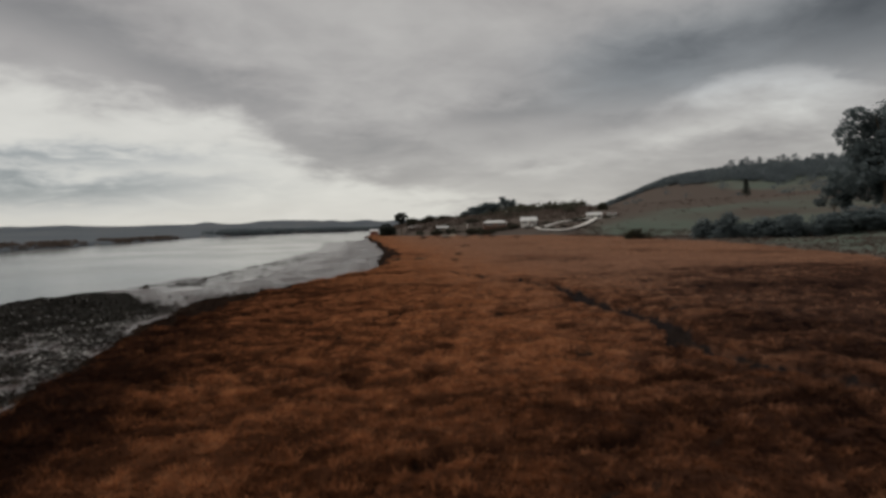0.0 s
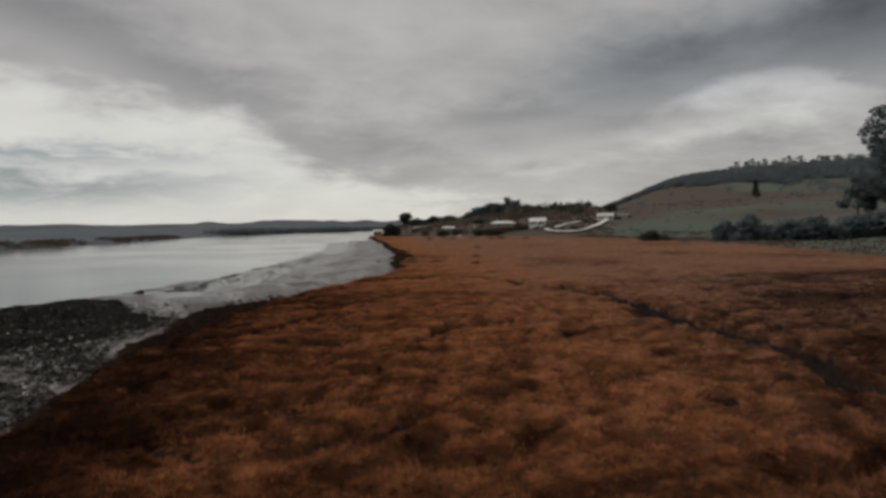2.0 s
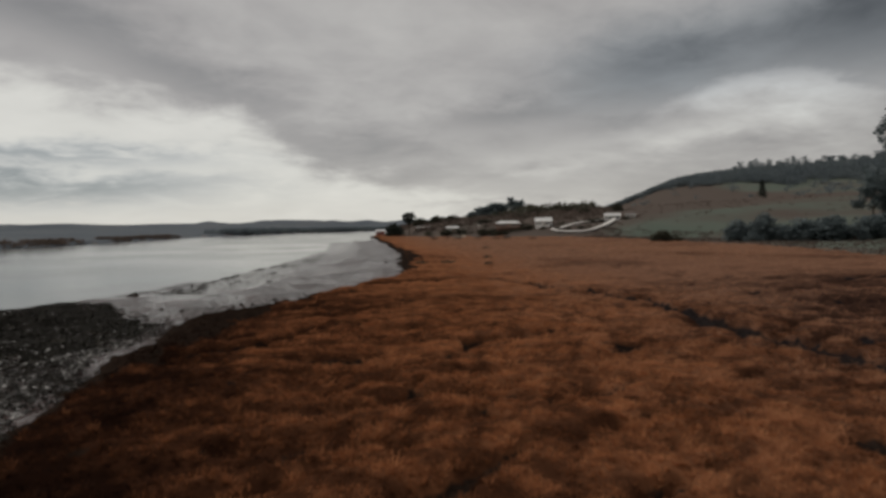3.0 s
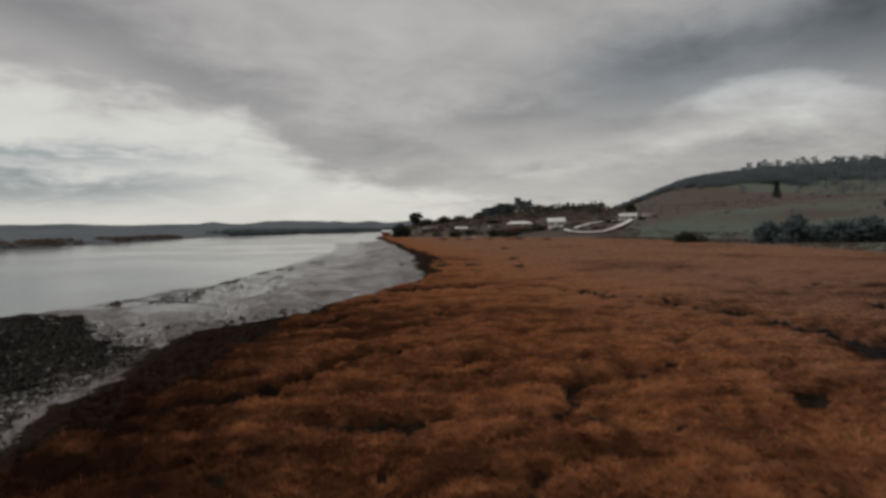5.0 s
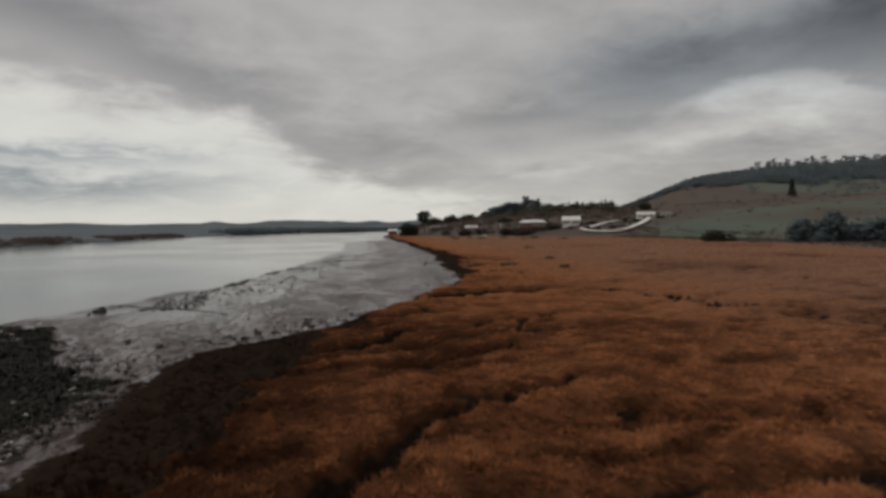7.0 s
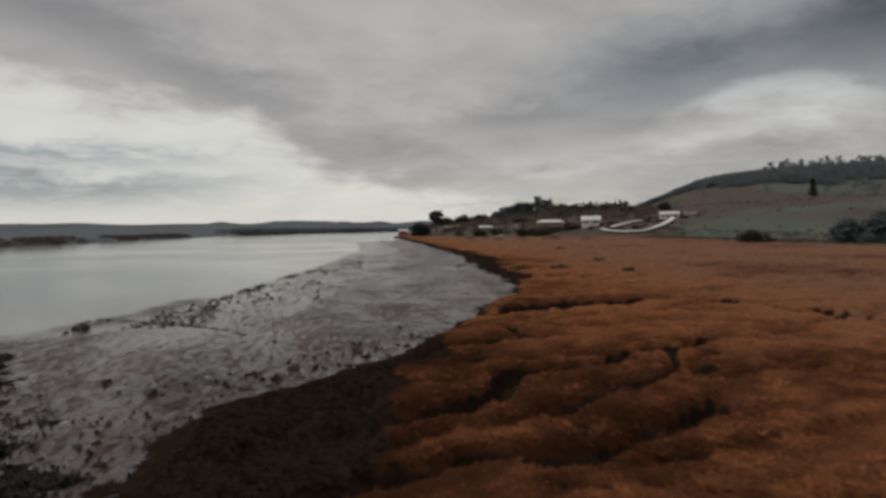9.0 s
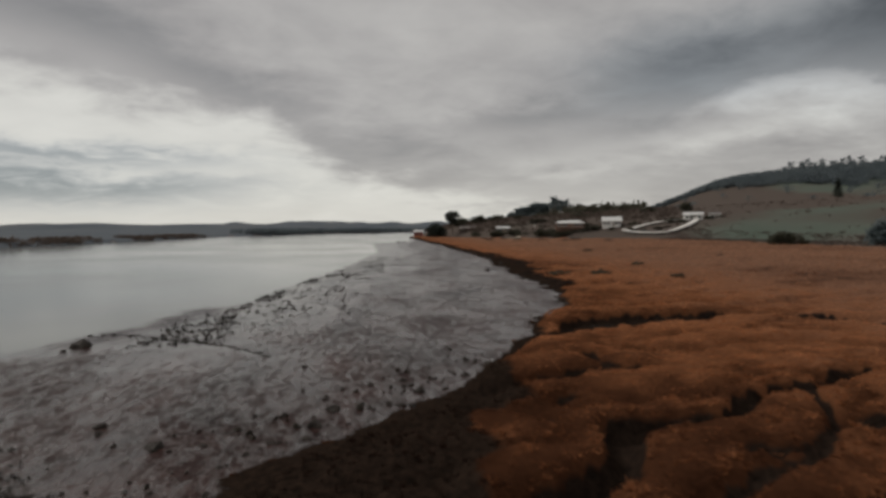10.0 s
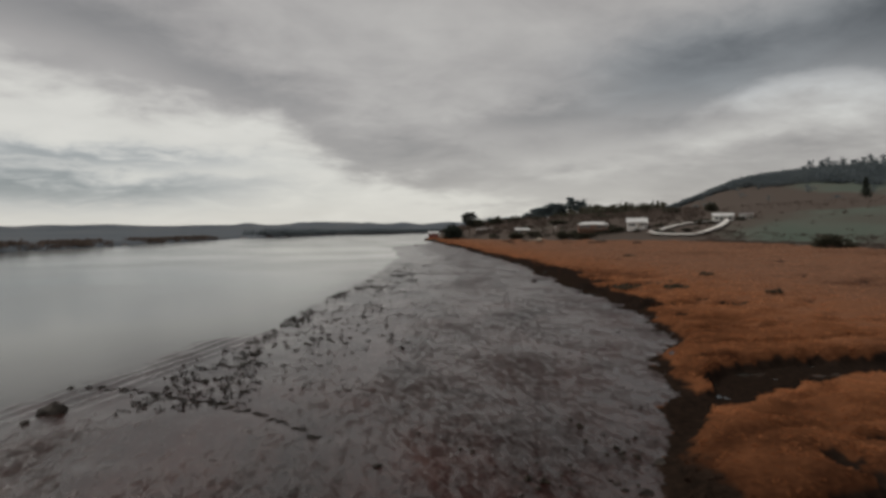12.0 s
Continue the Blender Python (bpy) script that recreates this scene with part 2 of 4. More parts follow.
# far slopes: distance haze is mixed into these pale blue base colours
M_HAZYLAND = surf("hazy_far_land", [(0.054, 0.067, 0.082), (0.080, 0.092, 0.105), (0.112, 0.112, 0.114)], 0.006, (0.95, 1.0), 0.0, 0.05, 9)
M_GRAVEL = surf("pale_gravel", [(0.42, 0.40, 0.37), (0.58, 0.56, 0.53), (0.70, 0.68, 0.65)], 0.8, (0.85, 1.0), 0.4, 0.2, 12)

# ---- the lie of the land ----


def val_noise(x, y, seed=0):
    """Smooth noise in 0..1 over numpy arrays."""
    xi, yi = np.floor(x).astype(np.int64), np.floor(y).astype(np.int64)
    fx, fy = x - xi, y - yi
    fx, fy = fx * fx * (3 - 2 * fx), fy * fy * (3 - 2 * fy)

    def h(a, b):
        n = (a * 374761393 + b * 668265263 + seed * 974634541) & 0xFFFFFFFF
        n = ((n ^ (n >> 13)) * 1274126177) & 0xFFFFFFFF
        return ((n ^ (n >> 16)) & 0xFFFF) / 65535.0
    return (h(xi, yi) * (1 - fx) + h(xi + 1, yi) * fx) * (1 - fy) + (h(xi, yi + 1) * (1 - fx) + h(xi + 1, yi + 1) * fx) * fy


def fbm(x, y, octaves=4, seed=0):
    out, amp, tot = 0.0, 1.0, 0.0
    for k in range(octaves):
        out = out + amp * val_noise(x * 2.03 ** k, y * 2.03 ** k, seed + k * 17)
        tot += amp
        amp *= 0.5
    return out / tot


def step(v, a, b):
    q = np.clip((v - a) / (b - a), 0, 1)
    return q * q * (3 - 2 * q)


def bank_x(y):
    """The seaward edge of the marsh."""
    return np.interp(y, [-60, 30, 44, 56, 61, 67, 74, 77, 80, 86, 92, 104, 111, 117, 122, 131, 152, 180, 205, 230, 279, 310, 360, 420, 470, 540, 600, 700, 4000],
                     [-9, -8.2, -7.3, -7.2, -6.1, -5.6, -4.6, -0.5, 2.5, 7.0, 10.7, 17.9, 20.8, 22.3, 23.0, 24.8, 28.7, 34, 37.5, 40, 47, 49, 55, 62, 66, 80, 95, 190, 3600])


def water_x(y):
    """The water's edge at this state of the tide."""
    return np.interp(y, [-60, 40, 65, 85, 90, 94, 98, 106, 113, 125, 137, 157, 164, 200, 225, 270, 310, 322, 345, 368, 410, 490, 560, 600, 700, 4000],
                     [-34, -27, -23.5, -23, -20, -17, -14, -11.5, -8.9, -6.6, -3.6, 1.8, 3.2, 10.5, 15.5, 20, 23.5, 26, 38, 50, 58, 70, 82, 93, 187, 3590])


def far_x(y):
    """The opposite shore."""
    return np.interp(y, [-200, 200, 344, 388, 440, 510, 657, 790, 880, 1040, 1120, 1283, 1500, 4000],
                     [-220, -150, -134, -124, -116, -108, -93, -70, -35, 15, 95, 194, 500, 3800])


def foot_x(y):
    """Where the marsh meets the hill."""
    return np.interp(y, [-100, 60, 100, 150, 200, 240, 270, 300, 318, 336, 350, 396, 443, 500, 560, 620, 800, 4000],
                     [160, 172, 188, 198, 192, 184, 170, 154, 144, 130, 118, 100, 86, 84, 90, 100, 300, 3700])


def graze_x(y):
    """Where rough grass takes over from the marsh plants."""
    return np.interp(y, [-100, 40, 66, 78, 106, 140, 178, 217, 250, 300, 318], [70, 80, 96, 104, 121, 137, 149, 154, 160, 148, 138]) + np.where(y > 318, foot_x(y) - 6 - 138, 0) * (y > 318)


CREEKS = [
    (1.35, 0.75, [(7, 87.3), (10, 88.8), (13.4, 90.3), (17.3, 92.2), (24, 93), (29, 89), (31.5, 80), (34, 73), (34.5, 61), (31.3, 50), (31.2, 43), (30.5, 37.6), (27.4, 31), (27.3, 28), (27.2, 25.6), (28.4, 22.5), (28.6, 19.5), (31, 15)]),
    (1.25, 0.75, [(13.2, 91.2), (16.5, 93.4), (20, 94.2)]),
    (0.6, 0.75, [(-5, 51.5), (0.6, 53.2), (2.1, 55), (3.7, 57.4), (5.6, 59), (9.4, 60.6), (11.6, 62.2)]),
    (0.45, 0.6, [(1, 52.6), (4.4, 51.8), (7.9, 51.9), (11.3, 51.3), (16, 51.4), (20, 53)]),
    (0.5, 0.6, [(-4, 50), (0.7, 49.2), (4.2, 47.6), (6.4, 48.2), (12.2, 47), (14, 45)]),
    (0.6, 0.8, [(-3, 69), (2.4, 70), (4.6, 71), (5.9, 73.4), (9.7, 73.8), (11.9, 75.4), (14, 76.1), (18.9, 77.4), (21, 76)]),
    (0.55, 0.8, [(-2, 65), (2.2, 66), (6.4, 66.4), (8.6, 66.9), (10.9, 68.1)]),
    (0.4, 0.5, [(4, 68.6), (9.6, 70.4), (13, 73), (15.4, 77)]),
    (0.7, 0.7, [(3.5, 79.5), (6, 79.6), (8.2, 80.6), (11, 80)]),
    (1.6, 0.7, [(20, 116.5), (26, 113.5), (31, 113)]),
    (1.8, 0.6, [(23, 131), (29, 129.5), (35, 131.5)]),
    (1.6, 0.6, [(30, 160), (42, 157), (58, 162)]),
    (0.35, 0.4, [(10, 46), (12.4, 48.6), (13, 51)]),
    (0.4, 0.45, [(31, 43.5), (36, 45), (43, 44), (52, 47)]),
    (0.4, 0.4, [(5, 26), (9, 24), (15, 25), (19, 22)]),
    (0.45, 0.45, [(-3, 33), (1, 30), (6, 31), (10, 34)]),
    (0.35, 0.4, [(-1, 41), (3, 39.5), (9, 40.5), (14, 38), (19, 40)]),
    (1.0, 0.5, [(60, 75), (75, 72), (92, 74), (110, 68)]),
]


RUNNELS = [
    (0.26, 0.05, [(-16, 99.3), (-13.5, 98.3), (-11.5, 96.8), (-9.2, 95), (-7.1, 92.9), (-5.7, 90.7), (-4.6, 89.4)]),
    (0.16, 0.05, [(-3.3, 91.7), (-0.1, 97.9), (2.9, 100.4)]),
    (0.2, 0.05, [(-0.5, 91), (2.5, 91.4), (5.2, 92)]),
    (0.25, 0.05, [(-2, 118), (4, 116), (10, 114), (15, 112)]),
]


def creek_depth(x, y, lines=None):
    out = np.zeros_like(x)
    wob = (fbm(x * 0.55, y * 0.55, 3, 5) - 0.5) * 1.3
    for half, deep, line in lines or CREEKS:
        xs, ys = [p[0] for p in line], [p[1] for p in line]
        near = (x > min(xs) - 6) & (x < max(xs) + 6) & (y > min(ys) - 6) & (y < max(ys) + 6)
        if not near.any():
            continue
        px, py = x[near], y[near]
        best = np.full(px.shape, 1e9)
        for k, ((ax, ay), (bx, by)) in enumerate(zip(line, line[1:])):
            q = np.clip(((px - ax) * (bx - ax) + (py - ay) * (by - ay)) / ((bx - ax) ** 2 + (by - ay) ** 2), 0, 1)
            w = (0.95 if half > 0.9 else 0.72) * half * (1 - 0.4 * (k + q) / len(line))
            best = np.minimum(best, np.hypot(px - ax - q * (bx - ax), py - ay - q * (by - ay)) - w)
        cut = (1.25 if half > 0.9 else 1.05) * deep * (1 - step(best + (0.9 * half if half < 0.8 else 1.5) * wob[near], -0.35, 0.35))
        out[near] = np.maximum(out[near], cut)
    return out


def hill(x, y):
    e = np.maximum(x - foot_x(y), 0)
    steep = 4.0 + 5.0 * step(y, 255, 310)
    z = steep * (1 - np.exp(-e / 25)) * step(e, -2, 9) + 0.05 * np.minimum(e, 420) + 0.02 * np.maximum(e - 420, 0) * (e < 900) + 9.6 * (e >= 900)
    # the long wooded ridge
    ax, ay, bx, by = 560, 1130, 1700, 480
    q = ((x - ax) * (bx - ax) + (y - ay) * (by - ay)) / ((bx - ax) ** 2 + (by - ay) ** 2)
    qc = np.clip(q, 0, 1)
    off = np.hypot(x - ax - qc * (bx - ax), y - ay - qc * (by - ay))
    top = 21 + 43 * step(qc, 0.055, 0.19) + 16 * qc
    z = z + top * np.exp(-((off / 250) ** 2)) * (1 + 0.10 * (fbm(x / 120, y / 120, 3, 9) - 0.5))
    return z + (fbm(x / 35, y / 35, 3, 3) - 0.5) * np.minimum(e, 40) * 0.06


def land(x, y):
    """Height, and the zone: 0 mud, 1 marsh, 2 pasture, 3 far land, 4 weed bed, 5 dark bank."""
    x, y = np.asarray(x, float), np.asarray(y, float)
    rag = (fbm(x * 0.35, y * 0.35, 4, 21) - 0.5) * (1.5 + 1.9 * step(y, 78, 100)) + (fbm(x * 1.3, y * 1.3, 3, 22) - 0.5) * 1.2
    d = x - bank_x(y) + rag * np.clip(1.2 - np.abs(x - bank_x(y)) / 12, 0.0, 1)
    s = x - water_x(y) + (fbm(x * 0.3, y * 0.3, 4, 31) - 0.5) * 3.0
    width = np.maximum(bank_x(y) - water_x(y), 1.0)
    q = np.clip(s / width, 0, 1)
    mud = np.where(s < 0, -0.92 + np.maximum(s, -60) * 0.045, -0.92 + 0.30 * q ** 0.8)
    mud = mud + (fbm(x * 0.5, y * 0.3, 3, 41) - 0.5) * 0.09 * step(s, -3, 6) + (fbm(x * 1.5, y * 0.9, 4, 42) - 0.5) * (0.09 - 0.074 * step(y, 72, 88))
    bars = np.sin((x - 0.42 * y) * 6.2 + 3 * fbm(x * 0.3, y * 0.3, 2, 43)) * 0.07 * step(s, -7, -2) * (1 - step(s, -1, 2)) * step(y, 92, 98) * (1 - step(y, 110, 118))
    mud = mud - creek_depth(x, y, RUNNELS)
    mud = mud + bars + 0.10 * step(s, -6, -2) * (1 - step(s, -2, 3)) * step(y, 92, 98) * (1 - step(y, 110, 118))
    mound = np.exp(-(((x + 21) / 7.5) ** 2 + ((y - 72) / 17) ** 2)) + 0.6 * np.exp(-(((x + 26) / 8) ** 2 + ((y - 45) / 20) ** 2))
    mud = mud + mound * (0.72 + 1.3 * (fbm(x * 0.42, y * 0.42, 4, 51) - 0.5))
    hum = (fbm(x * 0.22, y * 0.22, 3, 61) - 0.5) * 0.5 + (fbm(x * 0.9, y * 0.9, 3, 62) - 0.5) * 0.22
    fold = np.abs(fbm(x * 0.10 + 4, y * 0.27, 3, 63) - 0.5)
    fold2 = np.abs(fbm(x * 0.33 + 8, y * 0.5, 3, 64) - 0.5)
    pillow = 0.34 * step(fold, 0.0, 0.085) + 0.12 * step(fold2, 0.0, 0.10) - 0.36
    marsh = 0.02 + (hum + pillow) * step(d, 0.3, 5)
    crease = (1 - step(fold, 0.003, 0.012)) * step(fbm(x * 0.12, y * 0.12, 2, 65), 0.54, 0.66) * 0.45 * step(d, 0.5, 3) * (x < 90)
    cut = np.maximum(creek_depth(x, y), crease)
    pits = step(fbm(x * 0.5 + 9, y * 0.8, 3, 71), 0.72, 0.80) * 0.4
    marsh = marsh - np.maximum(cut, pits * step(d, 1, 4)) + np.maximum(x - 60, 0) * 0.004 - 0.85 * step(x, 80, 135) * (1 - step(y, 225, 300))
    slump = np.interp(y, [48, 54, 59, 64, 68, 73, 77, 80, 84], [0.0, 2.2, 3.6, 4.0, 5.0, 5.8, 4.0, 1.5, 0.0]) + (fbm(x * 0.4, y * 0.4, 3, 27) - 0.5) * 2.4 * step(y, 50, 56) * (1 - step(y, 79, 83))
    marsh = marsh - 0.42 * (1 - step(d - slump, -0.5, 0.5)) * step(y, 49, 54) * (1 - step(y, 80, 84))
    marsh = marsh + (fbm(x * 1.7, y * 1.7, 3, 28) - 0.5) * 0.5 * (1 - step(d - slump, -0.5, 0.5)) * step(d, 0.0, 1.0) * step(y, 49, 54) * (1 - step(y, 80, 84))
    marsh = np.maximum(marsh, -0.74 + (fbm(x * 1.1, y * 1.1, 3, 29) - 0.5) * 0.22)
    slope = step(d, -0.5, 1.3)
    z = mud * (1 - slope) + marsh * slope
    e = x - graze_x(y) + (fbm(x / 14, y / 14, 3, 81) - 0.5) * 9
    z = z + np.where(x > foot_x(y), hill(x, y) + 0.85 * step(x - foot_x(y), 0, 30) * (1 - step(y, 225, 300)), 0)
    # the other shore and the far hills
    o = far_x(y) - x + (fbm(x / 20, y / 20, 3, 91) - 0.5) * 14
    r = np.hypot(x, y)
    over = 1.2 + 0.012 * np.maximum(o, 0) * (o < 600) + 7.2 * (o >= 600)
    over = over + step(r, 1700, 3000) * (8 + 80 * (fbm(x / 380 + 3, y / 380, 3, 95) - 0.3)) * step(o, 80, 500)
    z = np.where(o > 0, np.maximum(z, -1.5 + (over + 1.5) * step(o, 0, 8)), z)
    zone = np.where(d > 0.25, 1, 0)
    wide_dark = 0.1 + (1.0 - 0.6 * step(y, 80, 88)) * fbm(x * 0.3, y * 0.3, 3, 24) + 6.2 * fbm(x * 0.12, y * 0.12, 2, 25) * step(y, 108, 122) * (1 - 0.5 * step(y, 170, 220)) + slump
    dark = (d > -0.4) & (d < wide_dark) | ((d > 0.2) & (np.maximum(cut, pits) > 0.3))
    zone = np.where(dark & (x < 120), 5, zone)
    soil = np.maximum(step(np.maximum(cut, pits * (d > 1)), 0.16, 0.42), 1 - step(d - wide_dark, -0.9, 0.9 - 0.5 * step(y, 80, 90))) * (x < 120) * step(d, -1.2, -0.2)
    weed_in = mound + 0.75 * np.exp(-(((x + 15) / 8) ** 2 + ((y - 66) / 9) ** 2))
    weed = (weed_in * (0.25 + 1.5 * fbm(x * 0.42, y * 0.42, 4, 52)) > 0.42) & (d < 0)
    zone = np.where(weed, 4, zone)
    zone = np.where(e > 0, 2, zone)
    zone = np.where((o > 0), 3, zone)
    return z, zone, d, e, np.maximum(cut, pits * (d > 1)), soil


def height(x, y):
    return float(land(np.array([x]), np.array([y]))[0][0])


def axis(lo, a, b, hi, fine_step, grow):
    mid_part = list(np.arange(a, b, fine_step))
    up, down, s = [b], [a - fine_step], fine_step
    while up[-1] < hi:
        s *= grow
        up.append(up[-1] + s)
    s = fine_step
    while down[-1] > lo:
        s *= grow
        down.append(down[-1] - s)
    return np.array(down[::-1] + mid_part + up)


def mesh_of(name, verts, faces, mats, index=None, tone=None, smooth=True):
    me = bpy.data.meshes.new(name)
    verts, faces = np.asarray(verts, np.float32), np.asarray(faces, np.int32)
    k = faces.shape[1]
    me.vertices.add(len(verts))
    me.vertices.foreach_set("co", verts.ravel())
    me.loops.add(faces.size)
    me.loops.foreach_set("vertex_index", faces.ravel())
    me.polygons.add(len(faces))
    me.polygons.foreach_set("loop_start", np.arange(0, faces.size, k, dtype=np.int32))
    me.polygons.foreach_set("use_smooth", np.full(len(faces), smooth))
    for m in mats:
        me.materials.append(m)
    if index is not None:
        me.polygons.foreach_set("material_index", np.asarray(index, np.int32))
    if tone is not None:
        me.attributes.new("tone", "FLOAT", "POINT").data.foreach_set("value", np.asarray(tone, np.float32))
    me.update(calc_edges=True)
    return me


def patch_tone(x, y):
    """How pale or dark the marsh stands: broad drifts, small clumps, darker folds, and vignette painted in."""
    big_p = fbm(x * 0.055, y * 0.055, 3, 101)
    small_p = fbm(x * 1.25, y * 1.25, 3, 102)
    crest = step(np.abs(fbm(x * 0.10 + 4, y * 0.27, 3, 63) - 0.5), 0.0, 0.1) - 0.6
    # darker shore plants, deepened further to paint in the vignette
    sea = (1 - step(x - bank_x(y), 2.0, 9.0)) * (1 - 0.75 * step(y, 66, 84))
    # this and the rises with y tone the near ground down as vignette
    inland = step(x - 0.12 * y, 14, 40) * (1 - 1.5 * step(y, 28, 64))
    return 0.45 + 0.65 * (big_p - 0.5) + 0.62 * (small_p - 0.5) * (1 - 0.65 * step(y, 40, 90)) + 0.13 * crest - 0.32 * sea - 0.14 * inland + 0.20 * step(y, 46, 92) + 0.14 * step(y, 100, 180)


gx = axis(-4300, -32, 46, 4300, 0.30, 1.042)
gy = axis(-120, 8, 130, 4400, 0.36, 1.036)
X, Y = np.meshgrid(gx, gy)
Z, ZONE, D, E_IN, CUT, SOIL = land(X.ravel(), Y.ravel())
nx, ny = len(gx), len(gy)
ids = np.arange(nx * ny).reshape(ny, nx)
quads = np.stack([ids[:-1, :-1], ids[:-1, 1:], ids[1:, 1:], ids[1:, :-1]], -1).reshape(-1, 4)
tone_g = patch_tone(X.ravel(), Y.ravel())
tone_g = np.where(ZONE == 2, 0.0 + 0.95 * fbm(X.ravel() / 60, Y.ravel() / 34, 5, 111) + 0.28 * step(E_IN, 40, 150) + 0.35 * (1 - step(E_IN, 6, 20)) + 0.4 * step(Y.ravel() - 0.25 * X.ravel(), 235, 300) - 0.6 * step(X.ravel(), 640, 690), tone_g)
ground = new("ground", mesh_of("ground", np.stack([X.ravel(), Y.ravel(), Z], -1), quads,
                               [M_MUD, M_MARSH, M_PASTURE, M_HAZYLAND, M_WEED], np.where(ZONE == 5, 1, ZONE)[quads[:, 0]], tone_g))
ground.data.attributes.new("soil", "FLOAT", "POINT").data.foreach_set("value", SOIL.astype(np.float32))
tagged(ground, "tidal mud flat, rust-brown saltmarsh and green hill pasture", "ground", kind="structure")

wx, wy = [-4200, -60, 40, 200, 4200], [-120, 60, 200, 600, 4300]
WXX, WYY = np.meshgrid(wx, wy)
wid = np.arange(25).reshape(5, 5)
wq = np.stack([wid[:-1, :-1], wid[:-1, 1:], wid[1:, 1:], wid[1:, :-1]], -1).reshape(-1, 4)
water = new("water", mesh_of("water", np.stack([WXX.ravel(), WYY.ravel(), np.full(25, -0.92)], -1), wq, [M_WATER]))
tagged(water, "calm grey river water reflecting the overcast sky", "water", kind="structure")

pool_x, pool_y = (11.5, 13.0, 16.0, 20.0, 23.5), (87.5, 90.0, 93.0, 97.0)
PXX, PYY = np.meshgrid(pool_x, pool_y)
pid = np.arange(20).reshape(4, 5)
creek_water = new("creek_water", mesh_of("creek_water", np.stack([PXX.ravel(), PYY.ravel(), np.full(20, -0.775)], -1), np.stack([pid[:-1, :-1], pid[:-1, 1:], pid[1:, 1:], pid[1:, :-1]], -1).reshape(-1, 4), [M_WATER]))
tagged(creek_water, "shallow tidal water lying in the marsh creek", "water", kind="structure")

# ---- saltmarsh plants ----


def blades(name, n, x0, x1, y0, y1, tall, wide, per, seed, thin=None, vary=0.08):
    """Tufts of upright blades strewn over the marsh; returns one mesh."""
    g = np.random.default_rng(seed)
    x, y = g.uniform(x0, x1, n), g.uniform(y0, y1, n)
    z, zone, d, e, cut, soil = land(x, y)
    ok = (d > 0.5) & (e < -2 + 12 * g.random(n) ** 2) & (cut < 0.16) & (zone != 5) | ((zone == 5) & (cut < 0.2) & (d > 0.3) & (g.random(n) < 0.68 + 0.2 * step(y, 84, 96) - 0.62 * step(y, 106, 118)))
    if thin:
        ok &= g.random(n) < thin(x, y)
    x, y, z = x[ok], y[ok], z[ok]
    tone = np.clip(patch_tone(x, y) + g.normal(0, vary, len(x)) - (0.45 - 0.15 * step(y, 84, 96)) * (zone[ok] == 5), 0, 1)
    size = (0.10 + 1.7 * fbm(x * 1.25, y * 1.25, 2, 102)) * (1 - 0.55 * step(y, 50, 78)) * g.uniform(0.7, 1.25, len(x))
    m = len(x)
    ang = g.uniform(0, 2 * np.pi, (m, per))
    lean = g.uniform(0.2, 1.1, (m, per))
    h = tall * size[:, None] * g.uniform(0.6, 1.1, (m, per))
    w = wide * g.uniform(0.6, 1.3, (m, per))
    bx = x[:, None] + np.cos(ang) * 0.35 * tall * g.random((m, per))
    by = y[:, None] + np.sin(ang) * 0.35 * tall * g.random((m, per))
    bz = np.broadcast_to(z[:, None] - 0.04, bx.shape)
    side = ang + g.uniform(-0.9, 0.9, (m, per)) + np.pi / 2
    a = np.stack([bx - np.cos(side) * w, by - np.sin(side) * w, bz], -1)
    b = np.stack([bx + np.cos(side) * w, by + np.sin(side) * w, bz], -1)
    c = np.stack([bx + np.cos(ang) * h * lean, by + np.sin(ang) * h * lean, bz + h], -1)
    v = np.stack([a, b, c], 2).reshape(-1, 3)
    f = np.arange(len(v)).reshape(-1, 3)
    # each blade runs from a darker root to a paler tip
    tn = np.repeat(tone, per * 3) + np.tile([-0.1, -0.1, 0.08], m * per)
    return mesh_of(name, v, f, [M_GRASS], tone=tn, smooth=False)


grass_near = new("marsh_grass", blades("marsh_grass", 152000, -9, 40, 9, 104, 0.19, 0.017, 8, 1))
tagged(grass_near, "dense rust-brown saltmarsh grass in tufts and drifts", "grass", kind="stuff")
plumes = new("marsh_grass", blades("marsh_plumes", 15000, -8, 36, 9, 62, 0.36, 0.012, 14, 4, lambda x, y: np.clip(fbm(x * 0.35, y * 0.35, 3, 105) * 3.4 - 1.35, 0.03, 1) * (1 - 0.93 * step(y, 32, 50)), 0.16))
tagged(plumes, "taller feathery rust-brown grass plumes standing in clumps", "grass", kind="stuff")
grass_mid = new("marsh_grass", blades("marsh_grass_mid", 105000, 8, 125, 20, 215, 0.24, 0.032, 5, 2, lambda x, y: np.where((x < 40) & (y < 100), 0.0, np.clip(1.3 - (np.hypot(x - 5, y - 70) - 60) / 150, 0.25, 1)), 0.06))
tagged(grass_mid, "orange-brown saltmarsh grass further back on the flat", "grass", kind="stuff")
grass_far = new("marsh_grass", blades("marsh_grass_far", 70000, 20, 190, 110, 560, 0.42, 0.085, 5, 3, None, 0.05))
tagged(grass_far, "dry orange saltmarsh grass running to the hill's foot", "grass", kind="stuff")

# ---- parts and small helpers ----


def link_mesh(name, bm, material, parent=None, label="", smooth=False):
    me = bpy.data.meshes.new(name)
    bm.to_mesh(me)
    bm.free()
    me.materials.append(material)
    if smooth:
        me.polygons.foreach_set("use_smooth", [True] * len(me.polygons))
    ob = new(name, me)
    if parent is not None:
        ob.parent = parent
    if label:
        ob["label"] = label
    return ob


